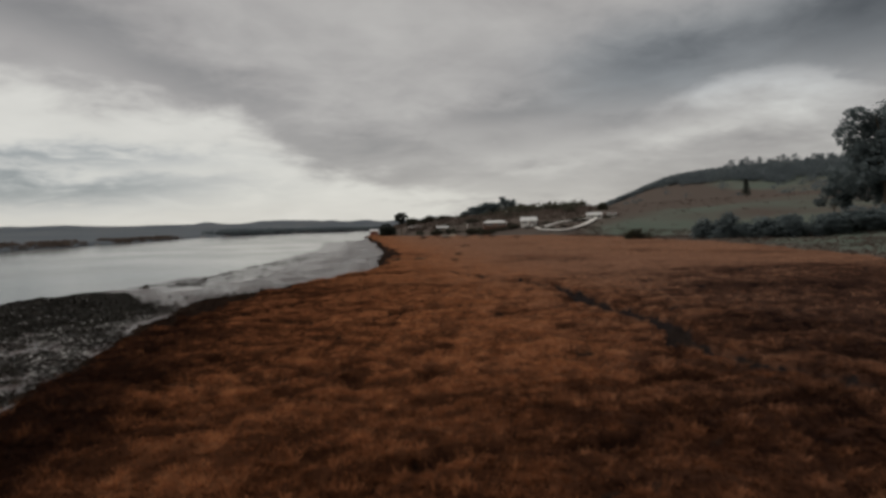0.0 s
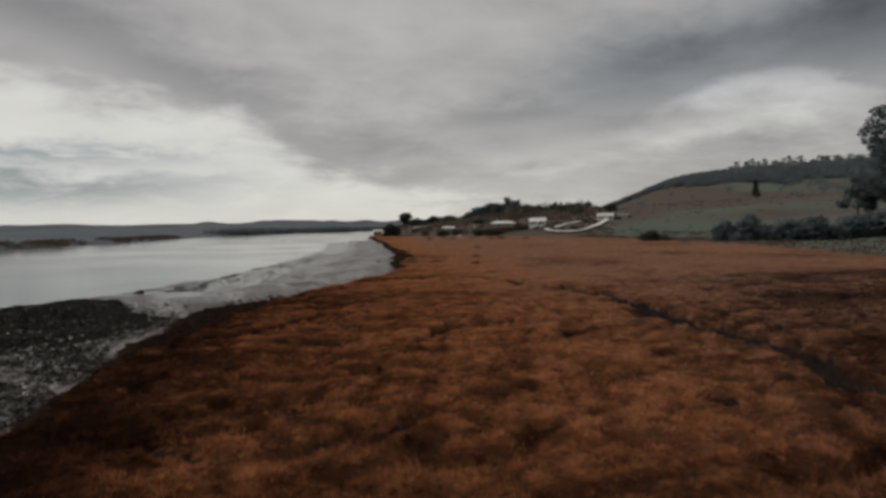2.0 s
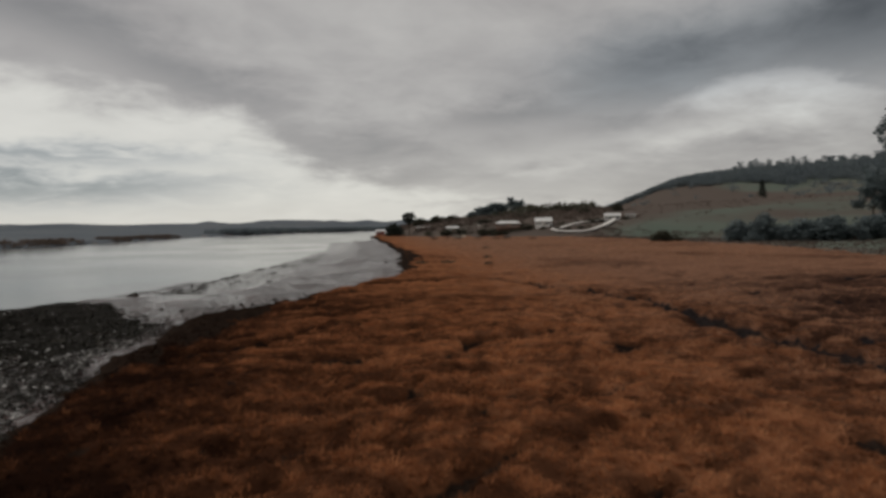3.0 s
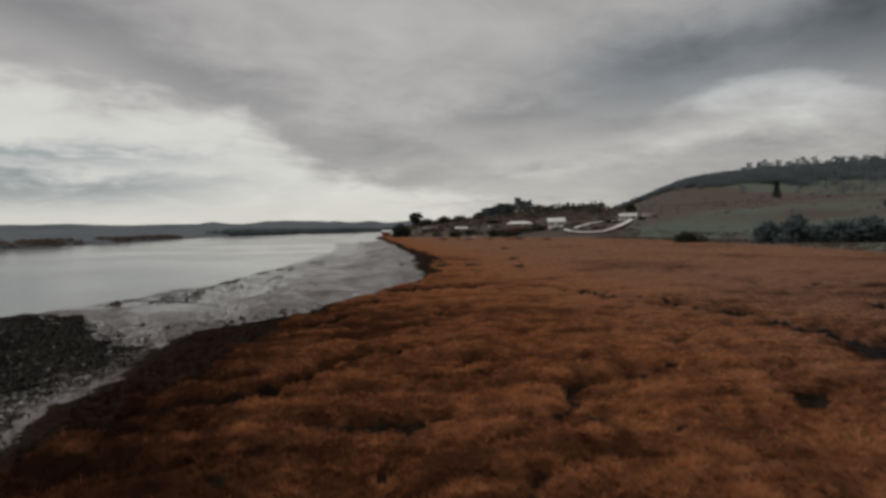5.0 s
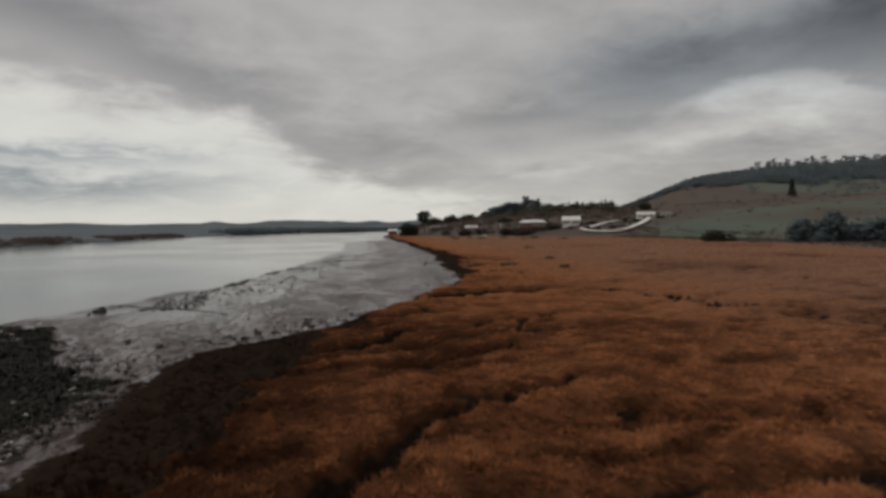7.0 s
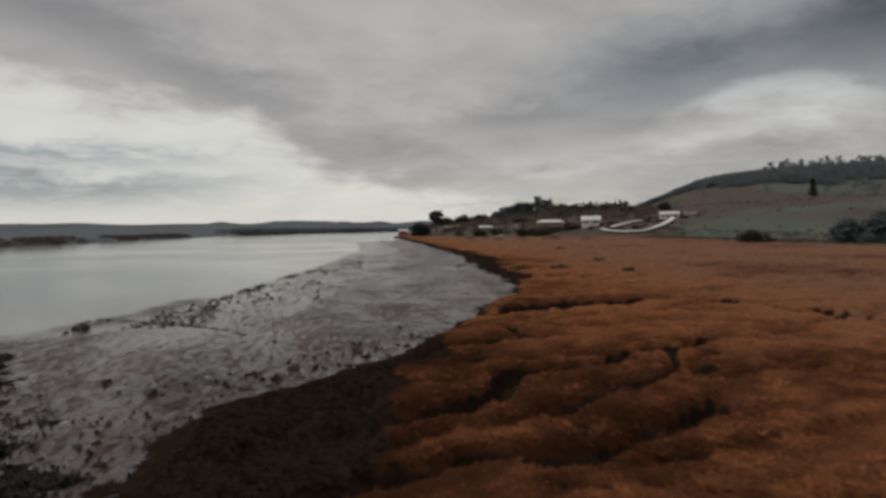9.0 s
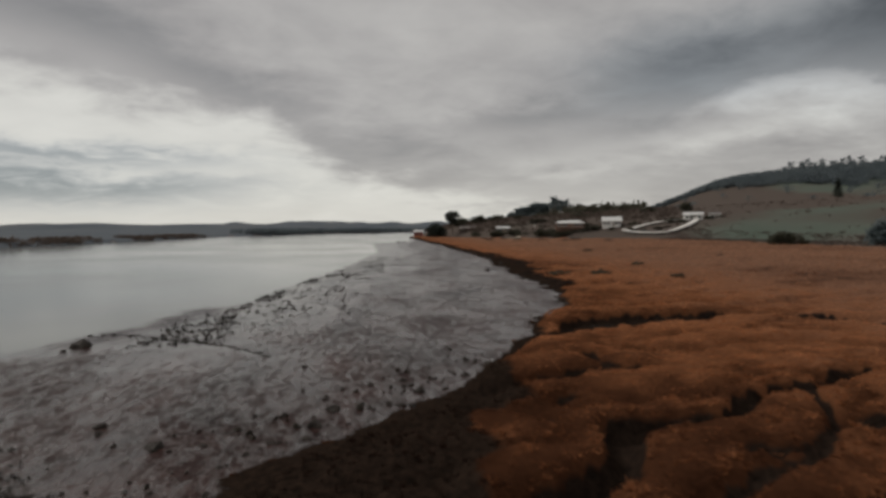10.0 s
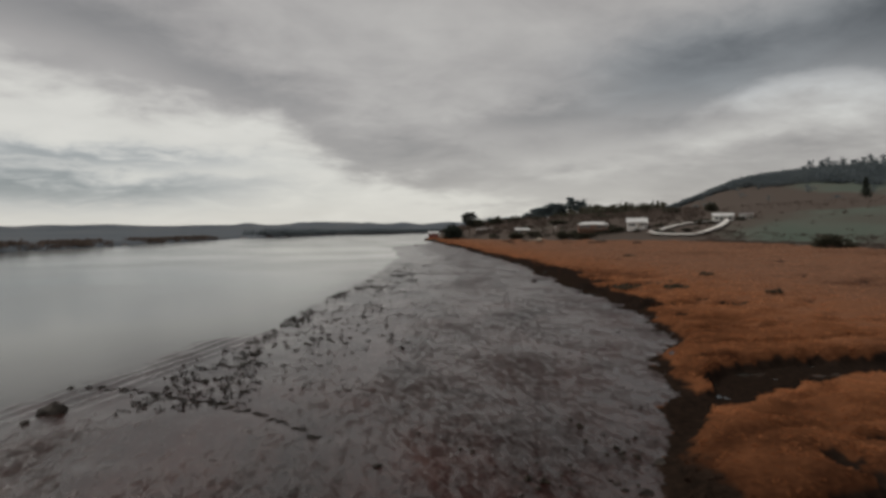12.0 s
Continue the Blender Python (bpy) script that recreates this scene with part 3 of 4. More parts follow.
def part(name, bm, material, parent, label="", smooth=False):
    return link_mesh(name, bm, material, parent, label, smooth)


def box_into(bm, cx, cy, cz, sx, sy, sz, bevel=0.0):
    made = bmesh.ops.create_cube(bm, size=1, matrix=Matrix.LocRotScale((cx, cy, cz), None, (sx, sy, sz)))
    if bevel:
        edges = list({e for v in made["verts"] for e in v.link_edges})
        bmesh.ops.bevel(bm, geom=edges, offset=bevel, segments=1, affect="EDGES")


def boxed(cx, cy, cz, sx, sy, sz, bevel=0.0):
    bm = bmesh.new()
    box_into(bm, cx, cy, cz, sx, sy, sz, bevel)
    return bm


# ---- trees ----
M_BARK = surf("grey_bark", [(0.05, 0.04, 0.032), (0.11, 0.09, 0.07), (0.18, 0.15, 0.125)], 2.0, (0.85, 1.0), 0.6, 0.1, 6, stretch=(1, 1, 0.25))
# blue-grey gum leaves, lifted paler than real foliage to carry some haze
M_GUM = surf("gum_leaves", [(0.064, 0.084, 0.090), (0.108, 0.134, 0.140), (0.155, 0.182, 0.182)], 0.3, (0.6, 0.9), 0.0, 0.3, 8, thin_leaf=0.4)
M_PINE = surf("pine_needles", [(0.020, 0.025, 0.021), (0.038, 0.045, 0.036), (0.062, 0.068, 0.054)], 0.4, (0.7, 0.95), 0.0, 0.2, 8, thin_leaf=0.4)
M_SCRUB = surf("scrub_leaves", [(0.034, 0.038, 0.026), (0.064, 0.062, 0.044), (0.10, 0.088, 0.064)], 0.25, (0.7, 0.95), 0.0, 0.2, 8, thin_leaf=0.4)
M_BROWNSCRUB = surf("brown_scrub", [(0.070, 0.054, 0.046), (0.100, 0.078, 0.066), (0.130, 0.100, 0.085)], 0.15, (0.8, 1.0), 0.0, 0.05, 8, thin_leaf=0.5)
# ridge and headland woods, bleached bluish in the colour itself for haze
M_HAZYWOOD = surf("hazy_woodland", [(0.098, 0.118, 0.130), (0.130, 0.152, 0.162), (0.160, 0.180, 0.182)], 0.02, (0.8, 1.0), 0.0, 0.0, 12, thin_leaf=0.5)


def limb(bm, a, b, ra, rb, sides=6):
    a, b = Vector(a), Vector(b)
    turn = (b - a).to_track_quat("Z", "Y").to_matrix()
    rings = []
    for p, r in ((a, ra), (b, rb)):
        rings.append([bm.verts.new(p + turn @ Vector((math.cos(2 * math.pi * k / sides) * r, math.sin(2 * math.pi * k / sides) * r, 0))) for k in range(sides)])
    for k in range(sides):
        bm.faces.new((rings[0][k], rings[0][(k + 1) % sides], rings[1][(k + 1) % sides], rings[1][k]))


def clumps(g, centres, radii, n, leaf, flat=0.75):
    """Leaf sprays: n small bent triangles round each centre, thicker towards the shell."""
    vs = []
    for c, r in zip(centres, radii):
        v = g.normal(size=(n, 3))
        v /= np.linalg.norm(v, axis=1)[:, None]
        rad = r * g.uniform(0.35, 1.0, n) ** 0.6
        p = np.array(c) + v * rad[:, None] * np.array([1, 1, flat])
        for _ in range(2):
            q = g.normal(size=(n, 3, 3)) * leaf * g.uniform(0.5, 1.2, (n, 1, 1))
            q[:, :, 2] *= 0.7
            vs.append((p[:, None, :] + q).reshape(-1, 3))
    v = np.concatenate(vs)
    return v, np.arange(len(v)).reshape(-1, 3)


def tree_parts(seed, tall, spread, style):
    """Trunk bmesh and crown arrays for a tree standing at the origin."""
    g = np.random.default_rng(seed)
    bm = bmesh.new()
    r0 = tall * 0.022 + 0.05
    cs, rs = [], []
    if style == "bush":
        for k in range(5):
            a = 2 * math.pi * k / 5 + g.random()
            tip = (math.cos(a) * spread * 0.3, math.sin(a) * spread * 0.3, tall * 0.55)
            limb(bm, (math.cos(a) * 0.1, math.sin(a) * 0.1, -0.3), tip, r0, r0 * 0.4, 5)
        for k in range(22):
            a, q = g.uniform(0, 6.28), math.sqrt(g.random())
            rad = tall * g.uniform(0.22, 0.36)
            top = (tall - rad) * (1 - 0.45 * q * q) * g.uniform(0.15, 1.0)
            cs.append((math.cos(a) * spread * q * 0.85, math.sin(a) * spread * q * 0.85, max(rad * 0.45, top)))
            rs.append(rad)
        leaf, n = tall * 0.055, 60
    elif style == "pine":
        limb(bm, (0, 0, -0.5), (0.1, 0, tall * 0.5), r0 * 1.2, r0 * 0.9, 7)
        limb(bm, (0.1, 0, tall * 0.5), (0.3, 0.1, tall * 0.88), r0 * 0.9, r0 * 0.35, 7)
        for k in range(38):
            a, q = g.uniform(0, 6.28), math.sqrt(g.random())
            h = tall * g.uniform(0.50, 0.96)
            rad = spread * g.uniform(0.13, 0.25)
            q *= 1.05 - 0.75 * abs(h / tall - 0.74) / 0.24
            c = (math.cos(a) * spread * q * 0.8, math.sin(a) * spread * q * 0.8, h)
            limb(bm, (0.15, 0, h - tall * 0.12), (c[0] * 0.8, c[1] * 0.8, h - rad * 0.2), r0 * 0.35, r0 * 0.12, 4)
            cs.append(c)
            rs.append(rad)
        leaf, n = spread * 0.06, 42
    elif style == "conifer":
        limb(bm, (0, 0, -0.5), (0, 0, tall * 0.95), r0, r0 * 0.15, 6)
        for k in range(20):
            h = tall * (0.12 + 0.85 * k / 19)
            w = spread * (1 - 0.85 * k / 19)
            for a in g.uniform(0, 6.28, 2):
                cs.append((math.cos(a) * w * 0.55, math.sin(a) * w * 0.55, h))
                rs.append(w * 0.55 + 0.2)
        leaf, n = tall * 0.03, 28
    else:
        fork = tall * 0.34
        limb(bm, (0, 0, -0.6), (0.1, 0.05, fork), r0 * 1.3, r0 * 0.95, 8)
        limbs = 20 if spread > 11 else 8
        for k in range(limbs):
            a = 2.4 * k + g.uniform(-0.4, 0.4)
            q, h = g.uniform(0.2, 0.75), tall * (0.30 + 0.62 * (k + 0.5) / limbs if spread > 11 else g.uniform(0.42, 0.92))
            mid_p = (math.cos(a) * spread * q * 0.45, math.sin(a) * spread * q * 0.45, (fork + h) / 2)
            end = (math.cos(a) * spread * q, math.sin(a) * spread * q, h)
            limb(bm, (0.1, 0.05, fork * 0.92), mid_p, r0 * 0.6, r0 * 0.38, 6)
            limb(bm, mid_p, end, r0 * 0.38, r0 * 0.12, 5)
            for j in range(7 if spread > 11 else 5):
                s = spread * 0.26
                cs.append((end[0] + g.normal(0, s), end[1] + g.normal(0, s), min(tall * 0.93, max(tall * 0.28, end[2] + g.normal(0, tall * 0.10)))))
                rs.append(spread * g.uniform(0.18, 0.32))
        leaf, n = spread * (0.045 if spread > 11 else 0.06), 60
    v, f = clumps(g, cs, rs, n, leaf)
    return bm, v, f


TREE_KINDS = {}


def tree(x, y, top, spread, style, label, leaves, name="tree", seed=0, group="", sink=0.0, tall=None):
    """One tree rooted in the ground with its crown's top at the height given."""
    z = height(x, y) - sink
    tall = tall or max(top - z, 1.2)
    key = (style, seed, leaves.name, name)
    if key not in TREE_KINDS:
        base = new(name)
        bm, v, f = tree_parts(seed * 7 + 11, tall, spread, style)
        part("stem" if style == "bush" else "trunk", bm, M_BARK, base, smooth=True)
        crown = new("crown", mesh_of("crown", v, f, [leaves], smooth=False))
        crown.parent = base
        TREE_KINDS[key] = (base, tall, spread)
        base.matrix_basis = pose(x, y, z, 0, 0, (x * 37 + y * 11) % 360)
    else:
        first, tall0, spread0 = TREE_KINDS[key]
        base = copy_thing(first, Matrix.Identity(4))
        base.matrix_basis = pose(x, y, z, 0, 0, (x * 37 + y * 11) % 360) @ Matrix.Diagonal((spread / spread0, spread / spread0, tall / tall0, 1))
    return tagged(base, label, "bush" if style == "bush" else "tree", group)


# the great gum and the thicket below it on the hill's foot
tree(240, 184, 52, 17, "gum", "very tall dark eucalyptus tree with layered crown", M_GUM, "eucalyptus_tree", 1)
tree(262, 178, 54, 18, "gum", "tall dark eucalyptus tree beside the tallest one", M_GUM, "eucalyptus_tree", 2)
tree(252, 190, 36, 13, "gum", "leaning eucalyptus with a dense lower crown", M_GUM, "eucalyptus_tree", 7)
for k, (x, y, top, sp) in enumerate([(238, 206, 22, 7), (247, 208, 26, 8), (262, 200, 24, 9), (246, 178, 20, 8), (258, 172, 18, 8), (270, 168, 22, 9)]):
    tree(x, y, top, sp, "gum", "dark bushy eucalyptus in the thicket under the tall gum", M_GUM, "eucalyptus_tree", 3 + k % 3, "thicket under the tall gum")
for k, (x, y, top, sp) in enumerate([(187, 226, 10.5, 3.2), (194, 219, 13.0, 4.2), (187, 217, 4.6, 3.6), (198, 213, 8.6, 4.5), (204, 209, 10.2, 5.0), (211, 205, 11.4, 5.5), (218, 199, 11.0, 6), (225, 195, 12.8, 6.5), (233, 188, 13.5, 7), (240, 180, 14.0, 8), (236, 174, 10, 7), (250, 186, 16, 8)]):
    x, y, top, sp = 4 + 0.9 * (x - 4), 3 + 0.9 * (y - 3), 0.9 * top, 0.93 * sp
    tree(x, y, top, sp, "bush", "dark green round-topped shrub at the foot of the hill", M_GUM, "shrub", 20 + k % 4, "shrubs at the hill's foot")
tree(148.6, 222.4, 5.2, 4.3, "bush", "low dark gorse bush on the marsh edge", M_SCRUB, "shrub", 31)
tree(153.4, 220.6, 3.2, 3.3, "bush", "low dark gorse bush beside a larger one", M_SCRUB, "shrub", 32)
tree(434, 472, 40, 4.6, "conifer", "lone dark conifer standing in the pasture", M_PINE, "pasture_tree", 6, tall=17)

# the point: pine, shrubs
tree(91, 444, 17.5, 7.4, "pine", "umbrella-shaped dark pine by the shore", M_PINE, "pine_tree", 1)
for k, (x, y, top, sp) in enumerate([(80, 447, 11.0, 5.2), (84, 452, 10.0, 4.6)]):
    tree(x, y, top, sp, "bush", "dense dark shrub beside the pine on the point", M_PINE, "shrub", 40 + k % 2, "shrubs by the pine")

# trees behind the houses
for k, (x, y, top, sp, st) in enumerate([
        (246, 628, 38, 9, "gum"), (252, 622, 36, 8, "gum"), (232, 640, 31, 12, "gum"), (222, 652, 27, 11, "gum"), (212, 662, 24, 10, "gum"), (240, 650, 32, 11, "gum"),
        (222, 664, 29, 8, "gum"), (196, 690, 18, 8, "gum"), (180, 700, 17, 9, "gum"), (160, 600, 14, 7, "gum"), (145, 560, 13, 6, "gum"),
        (178, 480, 16, 5, "gum"), (165, 470, 14, 5, "gum"), (152, 478, 14, 5, "gum"), (131, 470, 13, 5, "gum"), (120, 480, 14, 5, "gum"), (112, 500, 12, 5, "gum"),
        (205, 470, 19, 4, "gum"), (228, 460, 20, 4, "gum"), (190, 430, 16, 4, "gum"), (172, 405, 14, 4, "gum"), (158, 395, 13.5, 4, "gum"), (210, 400, 17, 4, "gum"), (235, 395, 19, 4, "gum")]):
    tree(x, y, top, sp, st, "dark tree in the belt behind the houses", M_SCRUB if k > 8 else M_GUM, "tree", 50 + k % 5, "trees behind the houses")
for k, (x, y, top, sp) in enumerate([(141, 346, 8.6, 3.2), (144, 349, 7.8, 3), (123, 352, 6.8, 3), (119, 357, 6.2, 3), (157, 329, 8.8, 2.5), (160, 330, 8.0, 2.2), (176, 318, 11.0, 3), (172, 319, 10.4, 2.5),
                                     (188, 311, 11.6, 2.4), (193, 309, 11.8, 2.2), (151, 318, 4.2, 1.6), (165, 323, 7.0, 2.2), (169, 322, 8.2, 2.2), (127, 372, 8, 4), (112, 380, 6, 4), (105, 390, 5.5, 4), (98, 410, 5, 4), (104, 430, 7, 4), (119, 410, 9, 5), (133, 395, 12, 5), (146, 330, 6.6, 2.0), (152, 330.5, 7.2, 1.8), (139, 340, 6.8, 2.6), (142, 338, 7.4, 2.4), (126, 345, 5.2, 2.2), (131, 343, 5.4, 2.0), (180, 311, 10.4, 1.6), (187, 309, 10.8, 1.8), (116, 371, 3.9, 2.2), (119, 368, 4.0, 2.0), (112.5, 374, 3.6, 2.0), (128, 343.5, 4.6, 2.4), (134, 341, 4.9, 2.2), (136.5, 340, 5.4, 2.0), (124, 347, 5.0, 2.4), (153, 322.5, 6.0, 2.0), (175, 313.5, 10.0, 2.0), (168.5, 319.5, 9.0, 2.2), (155.5, 316, 4.4, 1.6), (161, 312, 5.2, 2.2), (165, 310, 6.0, 2.0)]):
    tree(x, y, top, sp, "bush", "dark garden shrub near the hillside houses", M_SCRUB, "shrub", 60 + k % 4, "garden shrubs by the houses")


def wood(name, n, place, tall, spread, leaf, per, seed, material, label):
    """A far wood as one mesh: many uneven crowns on thin stems."""
    g = np.random.default_rng(seed)
    x, y = place(g, n)
    z = land(x, y)[0]
    dry = z > -0.88
    x, y, z = x[dry], y[dry], z[dry]
    vs = []
    h = tall * g.uniform(0.6, 1.25, len(x))
    for j in range(per):
        c = np.stack([x + g.normal(0, spread * 0.45, len(x)), y + g.normal(0, spread * 0.45, len(x)), z + h * g.uniform(0.3, 1.0, len(x))], -1)
        q = g.normal(size=(len(x), 3, 3)) * leaf
        vs.append((c[:, None, :] + q).reshape(-1, 3))
    w = 0.02 * h + 0.06
    stem = np.stack([np.stack([x - w, y, z - 0.4], -1), np.stack([x + w, y, z - 0.4], -1), np.stack([x, y, z + h * 0.85], -1)], 1)
    vs.append(stem.reshape(-1, 3))
    v = np.concatenate(vs)
    ob = new(name, mesh_of(name, v, np.arange(len(v)).reshape(-1, 3), [material], smooth=False))
    return tagged(ob, label, "trees", kind="stuff")


def ridge_band(g, n):
    q = g.uniform(0.07, 0.75, n)
    off = g.uniform(-215, 25, n) * (0.25 + 0.75 * step(q, 0.08, 0.22))
    off = off * (0.75 + 0.5 * fbm(q * 30, q * 0, 2, 172))
    return 560 + 1140 * q + off * 0.4954, 1130 - 650 * q + off * 0.8689


def low_ridge(g, n):
    y = g.uniform(520, 1150, n)
    x = foot_x(y) + g.uniform(120, 380, n)
    keep = x < 0.60 * (y - 50)
    return x[keep], y[keep]


def hill_scatter(g, n):
    x, y = g.uniform(560, 900, n), g.uniform(540, 1000, n)
    keep = g.random(n) < np.maximum(0.2 * step(x + 60 * fbm(x / 60, y / 60, 2, 171), 720, 800), 0.05)
    return x[keep], y[keep]


def headland(g, n):
    y = g.uniform(815, 1500, n)
    return far_x(y) - np.abs(g.normal(14, 16, n)), y


def far_bank(g, n):
    y = g.uniform(250, 640, n)
    keep = fbm(y / 20, y * 0, 2, 131) > 0.22
    y = y[keep]
    return far_x(y) - g.uniform(-7, 16, len(y)), y


wood("ridge_wood", 4600, ridge_band, 6.5, 8, 1.35, 26, 5, M_HAZYWOOD, "eucalyptus wood along the hill's ridge")
wood("low_wood", 900, low_ridge, 7.5, 8, 2.0, 13, 6, M_SCRUB, "scrubby brown-green wood on the low ridge")


def hill_scrub(g, n):
    y = g.uniform(330, 900, n)
    x = foot_x(y) + 8 + 260 * g.random(n) ** 1.3
    keep = (y - 0.25 * x > 255 + 50 * fbm(x / 30, y / 30, 2, 151)) & (g.random(n) < np.clip(fbm(x / 24, y / 24, 3, 152) * 2.6 - 0.7, 0.08, 1))
    keep &= x < 0.66 * (y - 50)
    for hx, hy, hr in ((149, 333, 8), (133, 347, 9), (183, 314, 8), (111, 393, 8), (103, 446, 7), (166, 312, 16)):
        keep &= np.hypot(x - hx, y - hy) > hr
    return x[keep], y[keep]


wood("hill_scrub", 4200, hill_scrub, 1.7, 3.4, 0.8, 9, 15, M_BROWNSCRUB, "brown scrub and bracken covering the slope")
def ridge_top(g, n):
    q = np.sort(g.uniform(0.25, 0.55, n)) + 0.012 * np.sin(np.arange(n) * 2.4)
    off = g.normal(-6, 14, n)
    return 560 + 1140 * q + off * 0.4954, 1130 - 650 * q + off * 0.8689


wood("ridge_trees", 46, ridge_top, 17, 6, 1.3, 110, 17, M_HAZYWOOD, "tall single eucalypts standing out along the ridge")
def rush_flat(g, n):
    y = g.uniform(60, 300, n)
    x = graze_x(y) + (foot_x(y) + 14 - graze_x(y)) * g.random(n)
    keep = g.random(n) < np.clip(fbm(x / 12, y / 12, 3, 181) * 2.4 - 0.5, 0.1, 1)
    return x[keep], y[keep]


def slope_tufts(g, n):
    y = g.uniform(180, 520, n)
    x = foot_x(y) + 8 + 330 * g.random(n)
    keep = g.random(n) < np.clip(fbm(x / 30, y / 18, 3, 182) * 3.0 - 1.1, 0.02, 1)
    return x[keep], y[keep]


wood("rush_tussocks", 3500, rush_flat, 0.32, 1.6, 0.25, 8, 18, M_BROWNSCRUB, "brown rush tussocks between marsh and hill")
wood("slope_tufts", 1300, slope_tufts, 0.6, 2.2, 0.4, 8, 19, M_BROWNSCRUB, "tufts of rough dry grass over the pasture")
wood("hill_trees", 1700, hill_scatter, 6.5, 7, 1.05, 30, 7, M_HAZYWOOD, "scattered trees and scrub on the hillside")
wood("headland_wood", 1300, headland, 5.2, 6, 1.3, 12, 8, M_HAZYWOOD, "dark wood on the far headland")
wood("far_bank_trees", 1500, far_bank, 1.6, 3, 0.5, 12, 9, M_BROWNSCRUB, "low trees along the opposite river bank")

# ---- houses ----
M_WHITE = surf("white_render", [(0.66, 0.65, 0.62), (0.76, 0.75, 0.72), (0.82, 0.81, 0.79)], 0.5, (0.7, 0.9), 0.15, 0.3, 10)
M_BRICK = surf("brown_brick", [(0.13, 0.07, 0.05), (0.2, 0.11, 0.08), (0.27, 0.16, 0.12)], 0.9, (0.8, 0.95), 0.3, 0.2, 10)
M_PALEROOF = surf("pale_metal_roof", [(0.42, 0.42, 0.41), (0.52, 0.52, 0.51), (0.60, 0.60, 0.59)], 0.4, (0.4, 0.6), 0.1, 0.5, 9)
M_DARKROOF = surf("dark_tile_roof", [(0.06, 0.05, 0.048), (0.1, 0.085, 0.08), (0.15, 0.125, 0.115)], 0.6, (0.7, 0.9), 0.3, 0.3, 9)
M_PANE = bpy.data.materials.new("window_glass")
M_PANE.use_nodes = True
M_PANE.node_tree.nodes["Principled BSDF"].inputs["Base Color"].default_value = (0.02, 0.024, 0.028, 1)
M_PANE.node_tree.nodes["Principled BSDF"].inputs["Roughness"].default_value = 0.06
M_TIMBER = surf("weathered_timber", [(0.16, 0.13, 0.1), (0.25, 0.21, 0.17), (0.34, 0.3, 0.25)], 1.5, (0.8, 0.95), 0.3, 0.2, 8)
M_REDBOARD = surf("red_boards", [(0.14, 0.035, 0.03), (0.22, 0.06, 0.05), (0.3, 0.1, 0.08)], 1.0, (0.7, 0.9), 0.2, 0.3, 8)


def roof_mesh(w, d, z, rise, over, thick=0.18, hip=0.0):
    bm = bmesh.new()
    x, y = w / 2 + over, d / 2 + over
    for t in (0, 1):
        o = -thick * t
        vs = [bm.verts.new(p) for p in ((-x, -y, z + o), (x, -y, z + o), (x, y, z + o), (-x, y, z + o), (-x + hip, 0, z + rise + o), (x - hip, 0, z + rise + o))]
        fs = [(0, 1, 5, 4), (2, 3, 4, 5), (1, 2, 5), (3, 0, 4)]
        for f in fs:
            bm.faces.new([vs[k] for k in (f if t == 0 else f[::-1])])
        ring = vs if t == 0 else ring
        if t:
            for k in range(4):
                bm.faces.new((ring[k], vs[k], vs[(k + 1) % 4], ring[(k + 1) % 4]))
    return bm


def house(x, y, turn, w, d, storeys, wall_m, roof_m, rise, label, windows, hip=0.0, sink=1.0, deck=False, chimney=False, z=None):
    base = new("house")
    base.matrix_basis = pose(x, y, height(x, y) if z is None else z, 0, 0, turn)
    tall = 2.7 * storeys
    part("wall", boxed(0, 0, tall / 2 - sink / 2, w, d, tall + sink, 0.03), wall_m, base)
    part("roof", roof_mesh(w, d, tall, rise, 0.5, hip=hip), roof_m, base)
    part("fascia", boxed(0, -d / 2 - 0.53, tall - 0.12, w + 1.0, 0.06, 0.2), M_WHITE, base)
    for s in range(storeys):
        for wx_, ww in windows:
            win = part("window", boxed(wx_, -d / 2 - 0.015, 1.45 + 2.7 * s, ww + 0.16, 0.09, 1.46, 0.01), M_WHITE, base, "white window frame")
            part("pane", boxed(wx_ - ww / 4, -d / 2 - 0.05, 1.45 + 2.7 * s, ww / 2 - 0.05, 0.06, 1.3), M_PANE, win, "dark window glass")
            part("pane", boxed(wx_ + ww / 4, -d / 2 - 0.05, 1.45 + 2.7 * s, ww / 2 - 0.05, 0.06, 1.3), M_PANE, win, "dark window glass")
    for side in (-1, 1):
        win = part("window", boxed(side * (w / 2 + 0.015), 0, 1.5, 0.09, 1.6, 1.3, 0.01), M_WHITE, base, "white window frame")
        part("pane", boxed(side * (w / 2 + 0.05), 0, 1.5, 0.06, 1.45, 1.14), M_PANE, win, "dark window glass")
    part("door", boxed(w * 0.08, -d / 2 - 0.02, 1.02, 0.9, 0.08, 2.04, 0.01), M_TIMBER, base)
    if deck:
        part("deck", boxed(0, -d / 2 - 1.4, -0.1, w * 0.9, 2.6, 0.16), M_TIMBER, base)
        for k in range(6):
            part("post", boxed(-w * 0.43 + k * w * 0.172, -d / 2 - 2.6, 0.2, 0.1, 0.1, 2.4), M_TIMBER, base)
        part("rail", boxed(0, -d / 2 - 2.6, 0.95, w * 0.9, 0.08, 0.08), M_TIMBER, base)
    if chimney:
        part("chimney", boxed(w * 0.28, d * 0.15, tall + rise * 0.8, 0.7, 0.7, 1.8, 0.03), wall_m, base)
    return tagged(base, label, "house")


